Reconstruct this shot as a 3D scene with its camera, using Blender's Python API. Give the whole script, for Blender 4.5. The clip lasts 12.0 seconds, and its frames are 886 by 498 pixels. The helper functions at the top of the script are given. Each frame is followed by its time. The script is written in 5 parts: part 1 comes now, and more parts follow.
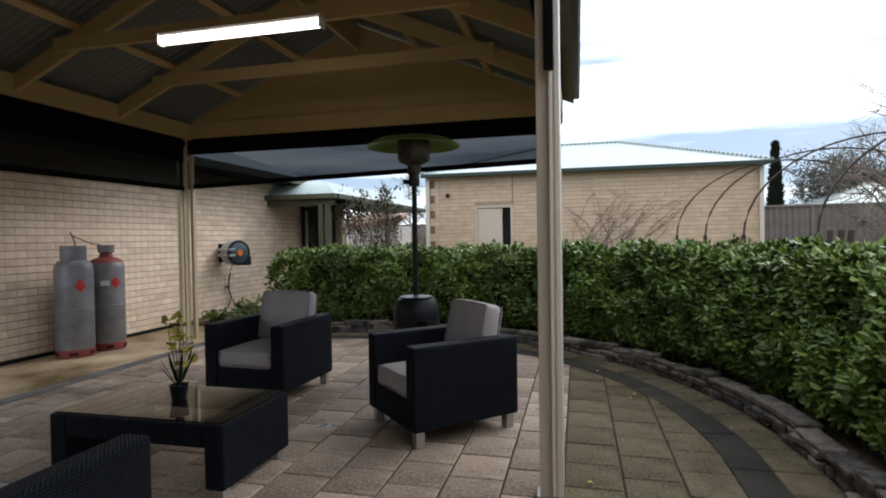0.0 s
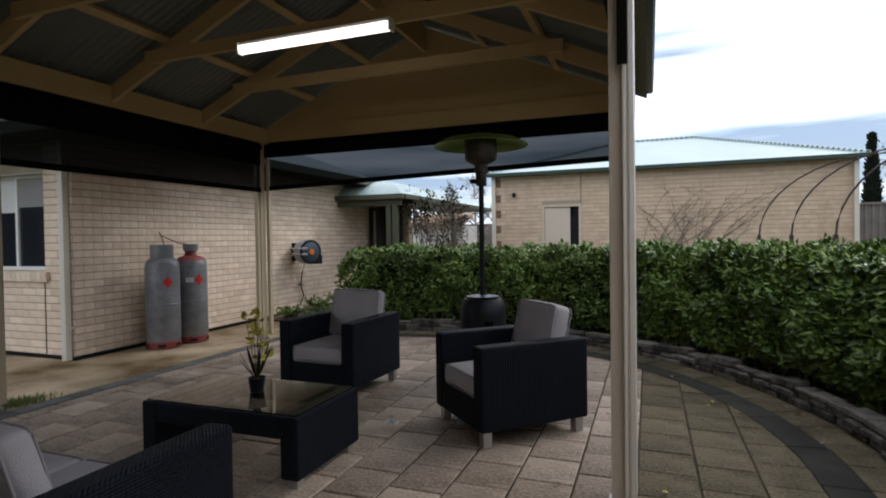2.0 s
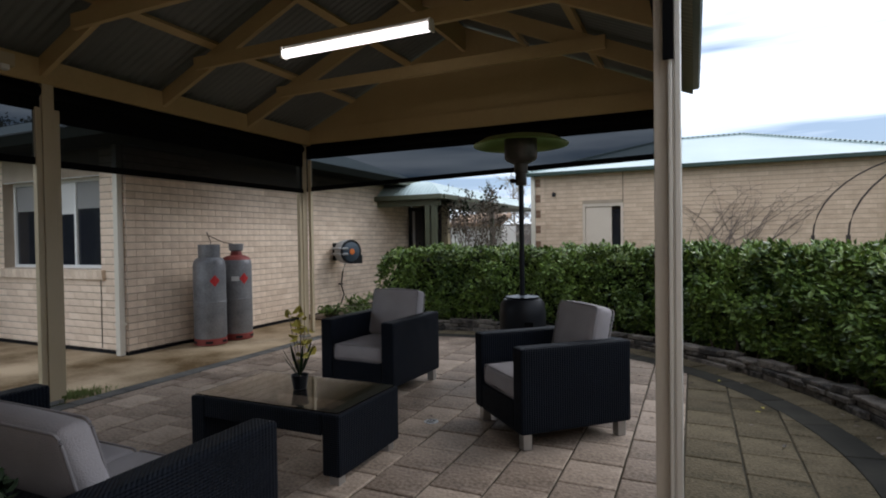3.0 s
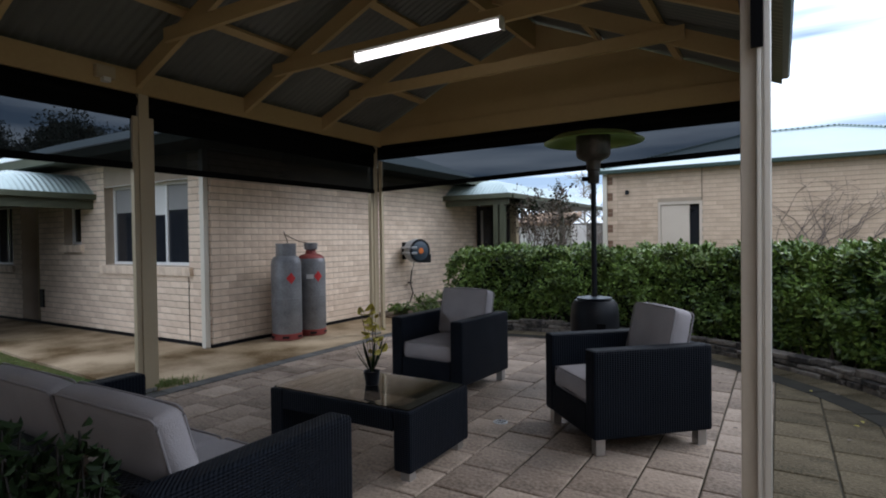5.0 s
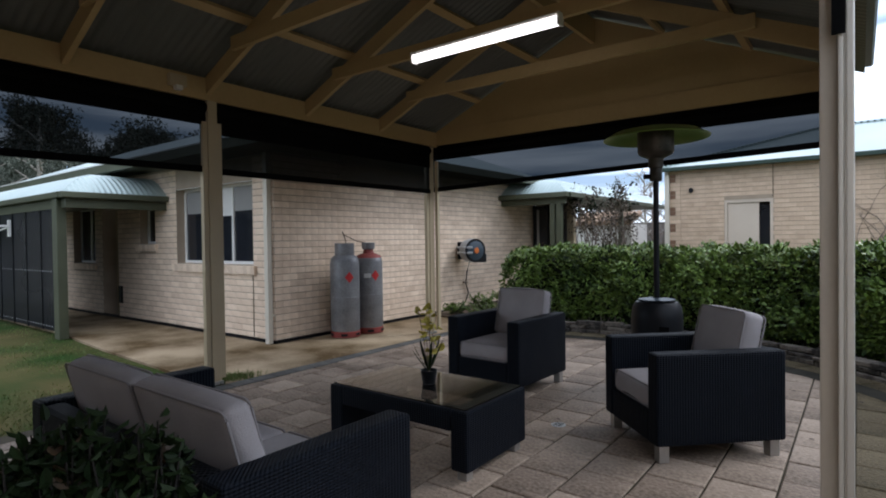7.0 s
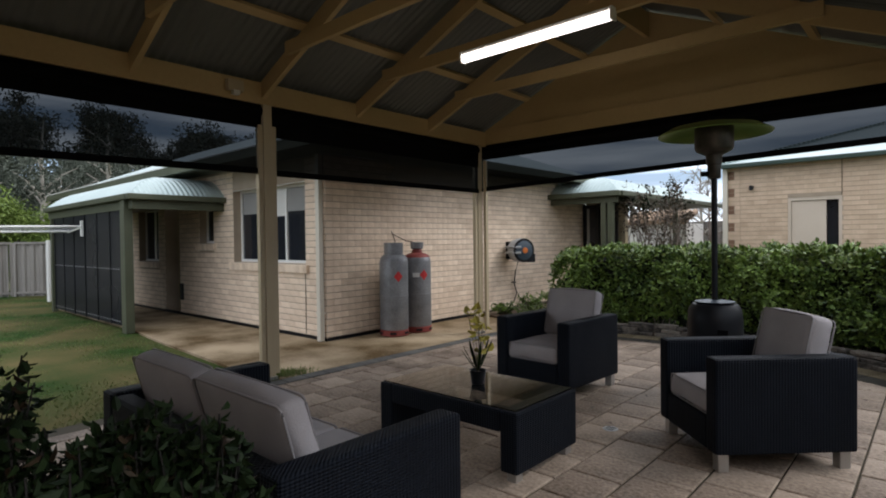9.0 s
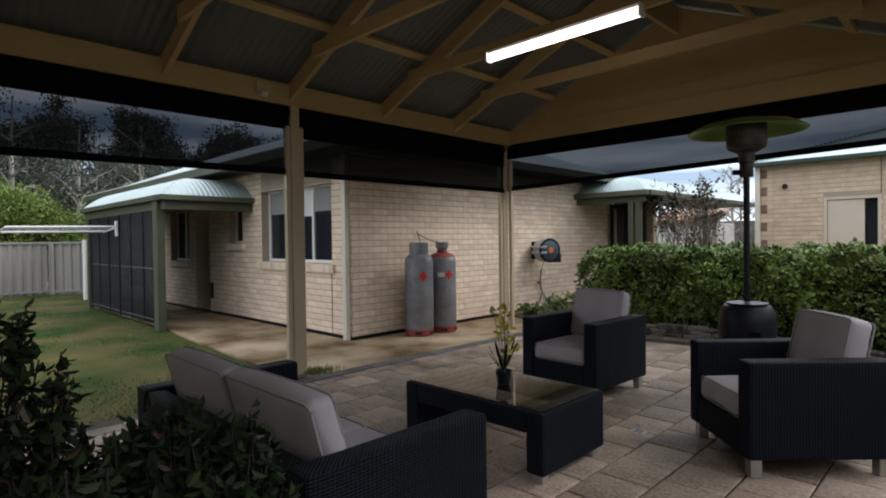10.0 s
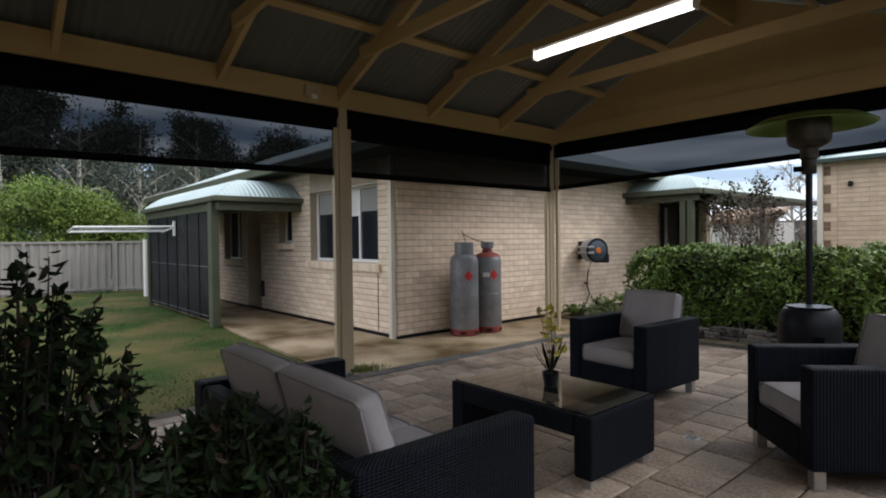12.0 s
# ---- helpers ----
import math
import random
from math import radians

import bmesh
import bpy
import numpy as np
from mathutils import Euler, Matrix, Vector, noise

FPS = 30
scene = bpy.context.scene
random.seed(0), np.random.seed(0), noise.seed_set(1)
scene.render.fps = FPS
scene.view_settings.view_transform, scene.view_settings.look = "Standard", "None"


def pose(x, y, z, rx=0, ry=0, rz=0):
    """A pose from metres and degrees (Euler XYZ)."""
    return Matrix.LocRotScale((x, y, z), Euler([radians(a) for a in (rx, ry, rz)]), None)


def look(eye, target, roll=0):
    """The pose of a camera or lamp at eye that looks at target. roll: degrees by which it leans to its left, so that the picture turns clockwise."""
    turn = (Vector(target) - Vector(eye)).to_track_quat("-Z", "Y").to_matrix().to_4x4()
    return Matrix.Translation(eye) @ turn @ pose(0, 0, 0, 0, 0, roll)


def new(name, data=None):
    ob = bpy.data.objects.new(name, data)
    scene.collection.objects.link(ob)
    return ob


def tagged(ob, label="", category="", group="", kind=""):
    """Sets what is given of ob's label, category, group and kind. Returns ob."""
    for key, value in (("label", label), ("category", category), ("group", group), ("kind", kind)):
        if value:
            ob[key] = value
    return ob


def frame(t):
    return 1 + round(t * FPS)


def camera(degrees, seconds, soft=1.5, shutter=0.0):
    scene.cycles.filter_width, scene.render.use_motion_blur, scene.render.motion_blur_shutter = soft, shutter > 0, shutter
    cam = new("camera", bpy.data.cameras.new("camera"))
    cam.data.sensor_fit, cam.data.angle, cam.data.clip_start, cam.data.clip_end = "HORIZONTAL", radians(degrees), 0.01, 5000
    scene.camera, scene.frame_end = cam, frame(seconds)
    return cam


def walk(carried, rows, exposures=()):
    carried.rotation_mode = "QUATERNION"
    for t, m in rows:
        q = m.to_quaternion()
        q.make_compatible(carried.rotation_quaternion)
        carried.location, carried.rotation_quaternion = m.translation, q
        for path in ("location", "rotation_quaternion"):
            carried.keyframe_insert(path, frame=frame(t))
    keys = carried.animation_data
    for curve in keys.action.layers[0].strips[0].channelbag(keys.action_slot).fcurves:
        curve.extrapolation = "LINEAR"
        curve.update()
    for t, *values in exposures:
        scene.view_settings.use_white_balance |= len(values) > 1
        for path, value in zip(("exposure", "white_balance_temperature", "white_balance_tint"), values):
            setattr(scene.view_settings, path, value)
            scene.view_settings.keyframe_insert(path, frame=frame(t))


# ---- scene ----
cam = camera(77.49, 12.0, soft=1.9)
# seconds, x, y, z, yaw, pitch, roll: a pan on a tripod
PATH = [
    (0, 0.088, 0.018, 1.300, 13.75, -1.13, -0.87),
    (0.5, 0.083, 0.018, 1.300, 15.75, -1.10, -0.88),
    (1, 0.079, 0.018, 1.300, 17.35, -1.09, -0.83),
    (1.5, 0.075, 0.019, 1.300, 18.78, -1.08, -0.84),
    (2, 0.071, 0.019, 1.300, 20.50, -1.07, -0.84),
    (2.5, 0.066, 0.019, 1.300, 22.35, -1.04, -0.81),
    (3, 0.061, 0.018, 1.300, 24.47, -1.01, -0.81),
    (5, 0.043, 0.016, 1.300, 31.45, -0.98, -0.76),
    (5.5, 0.039, 0.015, 1.300, 32.99, -0.96, -0.80),
    (6, 0.035, 0.014, 1.300, 34.47, -0.95, -0.77),
    (6.5, 0.032, 0.013, 1.300, 35.73, -0.94, -0.75),
    (7, 0.029, 0.012, 1.300, 37.12, -0.93, -0.77),
    (9, 0.017, 0.008, 1.300, 42.04, -0.90, -0.74),
    (9.5, 0.014, 0.007, 1.300, 43.28, -0.89, -0.72),
    (10, 0.011, 0.005, 1.300, 44.60, -0.88, -0.72),
    (10.5, 0.008, 0.004, 1.300, 45.63, -0.88, -0.70),
    (11, 0.006, 0.003, 1.300, 46.79, -0.87, -0.71),
    (11.5, 0.003, 0.002, 1.300, 47.97, -0.85, -0.70),
    (12, 0.000, 0.000, 1.300, 49.20, -0.85, -0.65),
]


def aim(x, y, z, yaw, pitch, roll):
    a, p = radians(yaw), radians(pitch)
    ahead = Vector((-math.sin(a) * math.cos(p), math.cos(a) * math.cos(p), math.sin(p)))
    eye = Vector((x, y, z))
    return look(eye, eye + ahead, roll)


walk(cam, [(t, aim(*row)) for t, *row in PATH], exposures=[(0, -0.02, 6450, 10), (1.2, -0.18, 6350, 10), (2.5, -0.27, 6250, 10), (5.5, -0.13, 5850, 10), (7, -0.09, 5950, 10), (9, -0.06, 6450, 10), (12, -0.02, 6400, 10)])

# ---- sky and light ----
world = bpy.data.worlds.new("sky")
scene.world = world
world.use_nodes = True
wn, wl = world.node_tree.nodes, world.node_tree.links
wn.clear()
w_out = wn.new("ShaderNodeOutputWorld")
w_bg = wn.new("ShaderNodeBackground")
w_sky = wn.new("ShaderNodeTexSky")
w_sky.sky_type = "NISHITA"
w_sky.sun_disc = False
w_sky.sun_elevation, w_sky.sun_rotation = radians(41.5), radians(38.7)
w_gain = wn.new("ShaderNodeVectorMath")
w_gain.operation = "SCALE"
w_gain.inputs["Scale"].default_value = 0.12
w_co = wn.new("ShaderNodeTexCoord")
w_map = wn.new("ShaderNodeMapping")
w_map.inputs["Scale"].default_value = (0.9, 0.9, 11.0)
w_map.inputs["Location"].default_value = (0.3, 0.1, 0.35)
w_noise = wn.new("ShaderNodeTexNoise")
w_noise.inputs["Scale"].default_value = 1.6
w_noise.inputs["Detail"].default_value = 5.0
w_noise.inputs["Roughness"].default_value = 0.52
w_ramp = wn.new("ShaderNodeValToRGB")
w_ramp.color_ramp.elements[0].position, w_ramp.color_ramp.elements[1].position = 0.34, 0.55
w_ramp.color_ramp.elements[0].color = (0.31, 0.41, 0.56, 1)
w_ramp.color_ramp.elements[1].color = (1.31, 1.36, 1.45, 1)
w_mix = wn.new("ShaderNodeMixRGB")
w_mix.inputs["Fac"].default_value = 0.85
wl.new(w_co.outputs["Generated"], w_map.inputs["Vector"])
wl.new(w_map.outputs["Vector"], w_noise.inputs["Vector"])
w_sep = wn.new("ShaderNodeSeparateXYZ")
wl.new(w_co.outputs["Generated"], w_sep.inputs[0])
w_low = wn.new("ShaderNodeMapRange")  # more cloud base towards the horizon, clear white above
for key, value in (("From Min", 0.10), ("From Max", 0.42), ("To Min", -0.12), ("To Max", 0.09)):
    w_low.inputs[key].default_value = value
wl.new(w_sep.outputs["Z"], w_low.inputs["Value"])
w_sum = wn.new("ShaderNodeMath")
wl.new(w_noise.outputs["Fac"], w_sum.inputs[0])
wl.new(w_low.outputs["Result"], w_sum.inputs[1])
wl.new(w_sum.outputs[0], w_ramp.inputs["Fac"])
wl.new(w_sky.outputs["Color"], w_gain.inputs[0])
wl.new(w_gain.outputs["Vector"], w_mix.inputs["Color1"])
wl.new(w_ramp.outputs["Color"], w_mix.inputs["Color2"])
wl.new(w_mix.outputs["Color"], w_bg.inputs["Color"])
w_bg.inputs["Strength"].default_value = 1.6
wl.new(w_bg.outputs["Background"], w_out.inputs["Surface"])

sun = new("sun", bpy.data.lights.new("sun", "SUN"))
sun.data.energy, sun.data.angle, sun.data.color = 1.5, radians(20), (1.0, 0.97, 0.94)
sun.matrix_world = look((6, 7.5, 8.5), (0, 0, 0))

# ---- materials ----


def surface(name, dark, light, rough=0.7, scale=3.0, fine=60.0, bump=0.1, metal=0.0, vary=0.0, island=0.0, stretch=(1, 1, 1), spec=0.4, contrast=1.3, grain=0.5):
    """Two colours mixed by noise at two scales, with fine relief; vary: by object, island: by loose piece."""
    m = bpy.data.materials.new(name)
    m.use_nodes = True
    n, l = m.node_tree.nodes, m.node_tree.links
    b = n["Principled BSDF"]
    b.inputs["Metallic"].default_value = metal
    b.inputs["Specular IOR Level"].default_value = spec
    co, mp = n.new("ShaderNodeTexCoord"), n.new("ShaderNodeMapping")
    mp.inputs["Scale"].default_value = stretch
    l.new(co.outputs["Object"], mp.inputs["Vector"])
    big, small = n.new("ShaderNodeTexNoise"), n.new("ShaderNodeTexNoise")
    for tex, s, d in ((big, scale, 4.0), (small, fine, 3.0)):
        tex.inputs["Scale"].default_value, tex.inputs["Detail"].default_value = s, d
        l.new(mp.outputs["Vector"], tex.inputs["Vector"])
    mid = n.new("ShaderNodeMath")
    mid.operation = "MULTIPLY_ADD"
    l.new(small.outputs["Fac"], mid.inputs[0])
    mid.inputs[1].default_value = grain
    half = n.new("ShaderNodeMath")
    half.operation = "MULTIPLY_ADD"
    l.new(big.outputs["Fac"], half.inputs[0])
    half.inputs[1].default_value, half.inputs[2].default_value = contrast, 0.5 - grain / 2 - contrast / 2
    l.new(half.outputs[0], mid.inputs[2])
    fac = mid.outputs[0]
    for src, amount in (("ObjectInfo", vary), ("NewGeometry", island)):
        if amount:
            info = n.new("ShaderNode" + src)
            add = n.new("ShaderNodeMath")
            add.operation = "MULTIPLY_ADD"
            l.new(info.outputs["Random" if src == "ObjectInfo" else "Random Per Island"], add.inputs[0])
            add.inputs[1].default_value = amount
            shift = n.new("ShaderNodeMath")
            shift.operation = "SUBTRACT"
            l.new(fac, shift.inputs[0])
            shift.inputs[1].default_value = amount / 2
            l.new(shift.outputs[0], add.inputs[2])
            fac = add.outputs[0]
    mix = n.new("ShaderNodeMixRGB")
    mix.use_clamp = True
    mix.inputs["Color1"].default_value, mix.inputs["Color2"].default_value = (*dark, 1), (*light, 1)
    l.new(fac, mix.inputs["Fac"])
    l.new(mix.outputs["Color"], b.inputs["Base Color"])
    r = n.new("ShaderNodeMapRange")
    l.new(small.outputs["Fac"], r.inputs["Value"])
    r.inputs["To Min"].default_value, r.inputs["To Max"].default_value = max(0.02, rough - 0.1), min(1.0, rough + 0.1)
    l.new(r.outputs["Result"], b.inputs["Roughness"])
    if bump:
        bp = n.new("ShaderNodeBump")
        bp.inputs["Strength"].default_value, bp.inputs["Distance"].default_value = bump, 0.01
        l.new(mid.outputs[0], bp.inputs["Height"])
        l.new(bp.outputs["Normal"], b.inputs["Normal"])
    return m


def wicker(name, dark, light):
    """Woven resin strands: ribs across and along."""
    m = surface(name, dark, light, 0.55, 5, 40, 0, spec=0.09)
    n, l = m.node_tree.nodes, m.node_tree.links
    b = n["Principled BSDF"]
    co, sep = n.new("ShaderNodeTexCoord"), n.new("ShaderNodeSeparateXYZ")
    l.new(co.outputs["Object"], sep.inputs[0])
    xy = n.new("ShaderNodeMath")
    l.new(sep.outputs["X"], xy.inputs[0])
    l.new(sep.outputs["Y"], xy.inputs[1])
    waves = []
    for source, k in ((xy.outputs[0], 380.0), (sep.outputs["Z"], 560.0)):
        mul, sn = n.new("ShaderNodeMath"), n.new("ShaderNodeMath")
        mul.operation, sn.operation = "MULTIPLY", "SINE"
        mul.inputs[1].default_value = k
        l.new(source, mul.inputs[0])
        l.new(mul.outputs[0], sn.inputs[0])
        waves.append(sn)
    add = n.new("ShaderNodeMath")
    add.operation = "MULTIPLY_ADD"
    l.new(waves[1].outputs[0], add.inputs[0])
    add.inputs[1].default_value = 0.7
    l.new(waves[0].outputs[0], add.inputs[2])
    bp = n.new("ShaderNodeBump")
    bp.inputs["Strength"].default_value, bp.inputs["Distance"].default_value = 0.6, 0.004
    l.new(add.outputs[0], bp.inputs["Height"])
    l.new(bp.outputs["Normal"], b.inputs["Normal"])
    return m


def open_weave(name):
    """Coarse plaited strands: crossings coloured paler for the sky they catch, dark gaps between."""
    m = surface(name, (0.002, 0.0025, 0.004), (0.006, 0.007, 0.01), 0.6, 5, 40, 0, spec=0.08)
    n, l = m.node_tree.nodes, m.node_tree.links
    b = n["Principled BSDF"]
    co, sep, up = n.new("ShaderNodeTexCoord"), n.new("ShaderNodeSeparateXYZ"), n.new("ShaderNodeMath")
    l.new(co.outputs["Object"], sep.inputs[0])
    l.new(sep.outputs["Y"], up.inputs[0])
    l.new(sep.outputs["Z"], up.inputs[1])
    product = n.new("ShaderNodeMath")
    product.operation = "MULTIPLY"
    for i, source in enumerate((sep.outputs["X"], up.outputs[0])):
        mul, sn = n.new("ShaderNodeMath"), n.new("ShaderNodeMath")
        mul.operation, sn.operation = "MULTIPLY", "SINE"
        mul.inputs[1].default_value = 300.0
        l.new(source, mul.inputs[0])
        l.new(mul.outputs[0], sn.inputs[0])
        l.new(sn.outputs[0], product.inputs[i])
    ramp = n.new("ShaderNodeMapRange")
    ramp.inputs["From Min"].default_value, ramp.inputs["From Max"].default_value = 0.15, 0.6
    l.new(product.outputs[0], ramp.inputs["Value"])
    mix = n.new("ShaderNodeMixRGB")
    # The lighter colour paints sky glints onto the strand crossings.
    mix.inputs["Color1"].default_value, mix.inputs["Color2"].default_value = (0.002, 0.0025, 0.0035, 1), (0.013, 0.014, 0.018, 1)
    l.new(ramp.outputs["Result"], mix.inputs["Fac"])
    l.new(mix.outputs["Color"], b.inputs["Base Color"])
    bp = n.new("ShaderNodeBump")
    bp.inputs["Strength"].default_value, bp.inputs["Distance"].default_value = 0.8, 0.005
    l.new(product.outputs[0], bp.inputs["Height"])
    l.new(bp.outputs["Normal"], b.inputs["Normal"])
    return m


def see_through(name, colour, clear, rough=0.5):
    """A woven mesh that lets part of the light straight through."""
    m = bpy.data.materials.new(name)
    m.use_nodes = True
    n, l = m.node_tree.nodes, m.node_tree.links
    b, out = n["Principled BSDF"], n["Material Output"]
    b.inputs["Base Color"].default_value, b.inputs["Roughness"].default_value = (*colour, 1), rough
    b.inputs["Specular IOR Level"].default_value = 0.15
    tr, mx = n.new("ShaderNodeBsdfTransparent"), n.new("ShaderNodeMixShader")
    tr.inputs["Color"].default_value = (0.84, 0.92, 1.0, 1)
    noise_tex = n.new("ShaderNodeTexNoise")
    noise_tex.inputs["Scale"].default_value = 2.0
    mr = n.new("ShaderNodeMapRange")
    mr.inputs["To Min"].default_value, mr.inputs["To Max"].default_value = clear * 1.12, clear * 0.88
    l.new(noise_tex.outputs["Fac"], mr.inputs["Value"])
    l.new(mr.outputs["Result"], mx.inputs["Fac"])
    l.new(b.outputs["BSDF"], mx.inputs[1])
    l.new(tr.outputs["BSDF"], mx.inputs[2])
    l.new(mx.outputs["Shader"], out.inputs["Surface"])
    return m


def glow(name, colour, strength):
    m = bpy.data.materials.new(name)
    m.use_nodes = True
    b = m.node_tree.nodes["Principled BSDF"]
    b.inputs["Emission Color"].default_value, b.inputs["Emission Strength"].default_value = (*colour, 1), strength
    return m


def glass(name, tint=(0.9, 0.95, 0.92), rough=0.02):
    m = bpy.data.materials.new(name)
    m.use_nodes = True
    b = m.node_tree.nodes["Principled BSDF"]
    b.inputs["Base Color"].default_value, b.inputs["Roughness"].default_value = (*tint, 1), rough
    b.inputs["Transmission Weight"].default_value, b.inputs["IOR"].default_value = 1.0, 1.45
    return m


BRICK = surface("cream brick", (0.58, 0.445, 0.33), (0.90, 0.745, 0.59), 0.85, 7.0, 60, 0.6, vary=0.42, island=0.42, contrast=1.1, grain=0.9)
BRICK_TAN = surface("garage brick", (0.48, 0.355, 0.25), (0.70, 0.54, 0.40), 0.85, 7.0, 60, 0.5, vary=0.4, island=0.4)
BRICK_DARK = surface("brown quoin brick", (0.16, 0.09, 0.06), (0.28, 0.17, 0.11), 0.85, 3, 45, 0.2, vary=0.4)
MORTAR = surface("mortar", (0.32, 0.25, 0.185), (0.44, 0.36, 0.275), 0.95, 4, 80, 0.3)
PAVER = surface("sandstone paver", (0.12, 0.088, 0.066), (0.44, 0.35, 0.275), 0.62, 3.2, 45, 0.5, vary=0.5, island=0.5, contrast=1.7, spec=0.22, grain=1.3)
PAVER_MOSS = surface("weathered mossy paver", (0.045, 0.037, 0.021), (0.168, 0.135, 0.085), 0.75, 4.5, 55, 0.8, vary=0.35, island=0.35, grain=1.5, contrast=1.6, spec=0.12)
NEWLEAF_LIT = surface("pale new and lit hedge leaf", (0.10, 0.15, 0.03), (0.22, 0.28, 0.06), 0.4, 2, 20, 0, island=0.6)
BAND = surface("charcoal paver", (0.018, 0.018, 0.016), (0.058, 0.054, 0.044), 0.85, 3.5, 45, 0.2, vary=0.3, island=0.3, spec=0.12)
KERB = surface("blue grey kerb brick", (0.06, 0.06, 0.058), (0.13, 0.127, 0.12), 0.7, 4, 50, 0.2, vary=0.5, contrast=2, spec=0.12)
JOINT = surface("sandy joint", (0.018, 0.015, 0.008), (0.06, 0.048, 0.026), 0.95, 6, 90, 0.3)
CONCRETE = surface("stained concrete", (0.095, 0.058, 0.022), (0.42, 0.325, 0.215), 0.8, 1.3, 30, 0.3, contrast=2.8, spec=0.15)
SOIL = surface("garden soil", (0.06, 0.042, 0.028), (0.16, 0.115, 0.075), 0.95, 3, 40, 0.6)
GROUND = surface("far ground", (0.06, 0.08, 0.03), (0.14, 0.13, 0.07), 0.95, 0.4, 9, 0.4)
LAWN = surface("lawn turf", (0.016, 0.046, 0.007), (0.105, 0.085, 0.034), 0.95, 0.9, 28, 0.8, contrast=3.0, spec=0.08)
BLADE = surface("grass blade", (0.05, 0.12, 0.02), (0.18, 0.19, 0.065), 0.7, 0.9, 20, 0, island=0.5, contrast=2.6)
STONE = surface("field stone", (0.028, 0.025, 0.023), (0.20, 0.175, 0.15), 0.9, 11, 50, 1.0, vary=0.9, contrast=2, grain=1.2)
CREAM = surface("cream paint", (0.43, 0.35, 0.225), (0.51, 0.42, 0.28), 0.5, 1.5, 50, 0.05)
PIPECREAM = surface("pale cream steel", (0.58, 0.53, 0.44), (0.66, 0.61, 0.52), 0.45, 2, 50, 0.03)
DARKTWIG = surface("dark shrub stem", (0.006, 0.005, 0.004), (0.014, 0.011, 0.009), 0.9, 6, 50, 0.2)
TIMBER = surface("cream painted timber", (0.39, 0.275, 0.122), (0.53, 0.385, 0.19), 0.5, 1.2, 30, 0.12)
# Post cream with less yellow: its grey look in shade put into colour.
POSTGREY = surface("cream post greyed for shade", (0.44, 0.395, 0.33), (0.52, 0.47, 0.40), 0.5, 1.5, 50, 0.05)
TRACK = surface("aluminium blind track", (0.55, 0.53, 0.48), (0.63, 0.61, 0.56), 0.35, 3, 50, 0.02, metal=0.3)
GREEN = surface("green gutter paint", (0.014, 0.033, 0.024), (0.026, 0.052, 0.038), 0.4, 2, 40, 0.03)
OLIVE = surface("olive porch paint", (0.055, 0.061, 0.037), (0.088, 0.096, 0.060), 0.5, 2, 40, 0.04)
ROOFTOP = surface("pale green roof steel", (0.33, 0.41, 0.40), (0.46, 0.54, 0.535), 0.35, 0.7, 20, 0.03, metal=0.2)
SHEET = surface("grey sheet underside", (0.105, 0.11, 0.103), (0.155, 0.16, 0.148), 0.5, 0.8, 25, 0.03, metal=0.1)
BLACK = surface("black canvas", (0.0025, 0.0025, 0.003), (0.006, 0.006, 0.0065), 0.9, 3, 120, 0.2, spec=0.08)
MESH = see_through("dark mesh screen", (0.004, 0.0045, 0.005), 0.064)
SHADE = see_through("shade cloth", (0.012, 0.013, 0.016), 0.22)
WICKER = wicker("black wicker", (0.0028, 0.0044, 0.0080), (0.0062, 0.0088, 0.0148))
WEAVE = open_weave("coarse open weave")
CUSHION = surface("taupe canvas", (0.265, 0.245, 0.25), (0.36, 0.335, 0.342), 0.9, 5.0, 220, 0.5)
PIPING = surface("cushion piping", (0.20, 0.185, 0.188), (0.27, 0.25, 0.255), 0.9, 4, 100, 0.1)
STEEL = surface("brushed steel", (0.42, 0.42, 0.42), (0.55, 0.55, 0.54), 0.35, 5, 60, 0.04, metal=0.9)
GREYSTEEL = surface("galvanised cylinder", (0.14, 0.14, 0.15), (0.27, 0.275, 0.285), 0.5, 4, 45, 0.08, metal=0.35, contrast=2.4, grain=1.1)
RED = surface("worn red paint", (0.16, 0.03, 0.027), (0.26, 0.05, 0.042), 0.6, 6, 50, 0.1)
REDMARK = surface("red diamond", (0.45, 0.02, 0.02), (0.5, 0.03, 0.03), 0.6, 6, 50, 0)
WHITE = surface("white paint", (0.66, 0.65, 0.62), (0.78, 0.77, 0.74), 0.5, 2, 40, 0.03)
DOORWHITE = surface("cream white door", (0.53, 0.445, 0.36), (0.62, 0.53, 0.435), 0.5, 2, 40, 0.03)
DARKGLASS = surface("dark window glass", (0.010, 0.012, 0.016), (0.02, 0.022, 0.028), 0.12, 1, 8, 0, spec=0.6)
BLINDWHITE = surface("white blind", (0.62, 0.61, 0.58), (0.70, 0.69, 0.66), 0.9, 2, 60, 0.1)
CURTAIN = surface("pale blind", (0.24, 0.235, 0.225), (0.30, 0.295, 0.285), 0.9, 2, 60, 0.1)
PLASTIC = surface("black plastic", (0.004, 0.0045, 0.006), (0.01, 0.011, 0.014), 0.45, 4, 60, 0.03, spec=0.2)
BLUEGREY = surface("blue grey plastic", (0.028, 0.042, 0.058), (0.05, 0.07, 0.09), 0.4, 4, 60, 0.03)
LIGHTGREY = surface("light grey plastic", (0.33, 0.34, 0.35), (0.42, 0.43, 0.44), 0.4, 4, 60, 0.03)
ORANGE = surface("orange plastic", (0.5, 0.12, 0.02), (0.6, 0.17, 0.03), 0.4, 4, 60, 0)
RUST = surface("rusty steel", (0.022, 0.018, 0.018), (0.06, 0.042, 0.036), 0.8, 8, 60, 0.2)
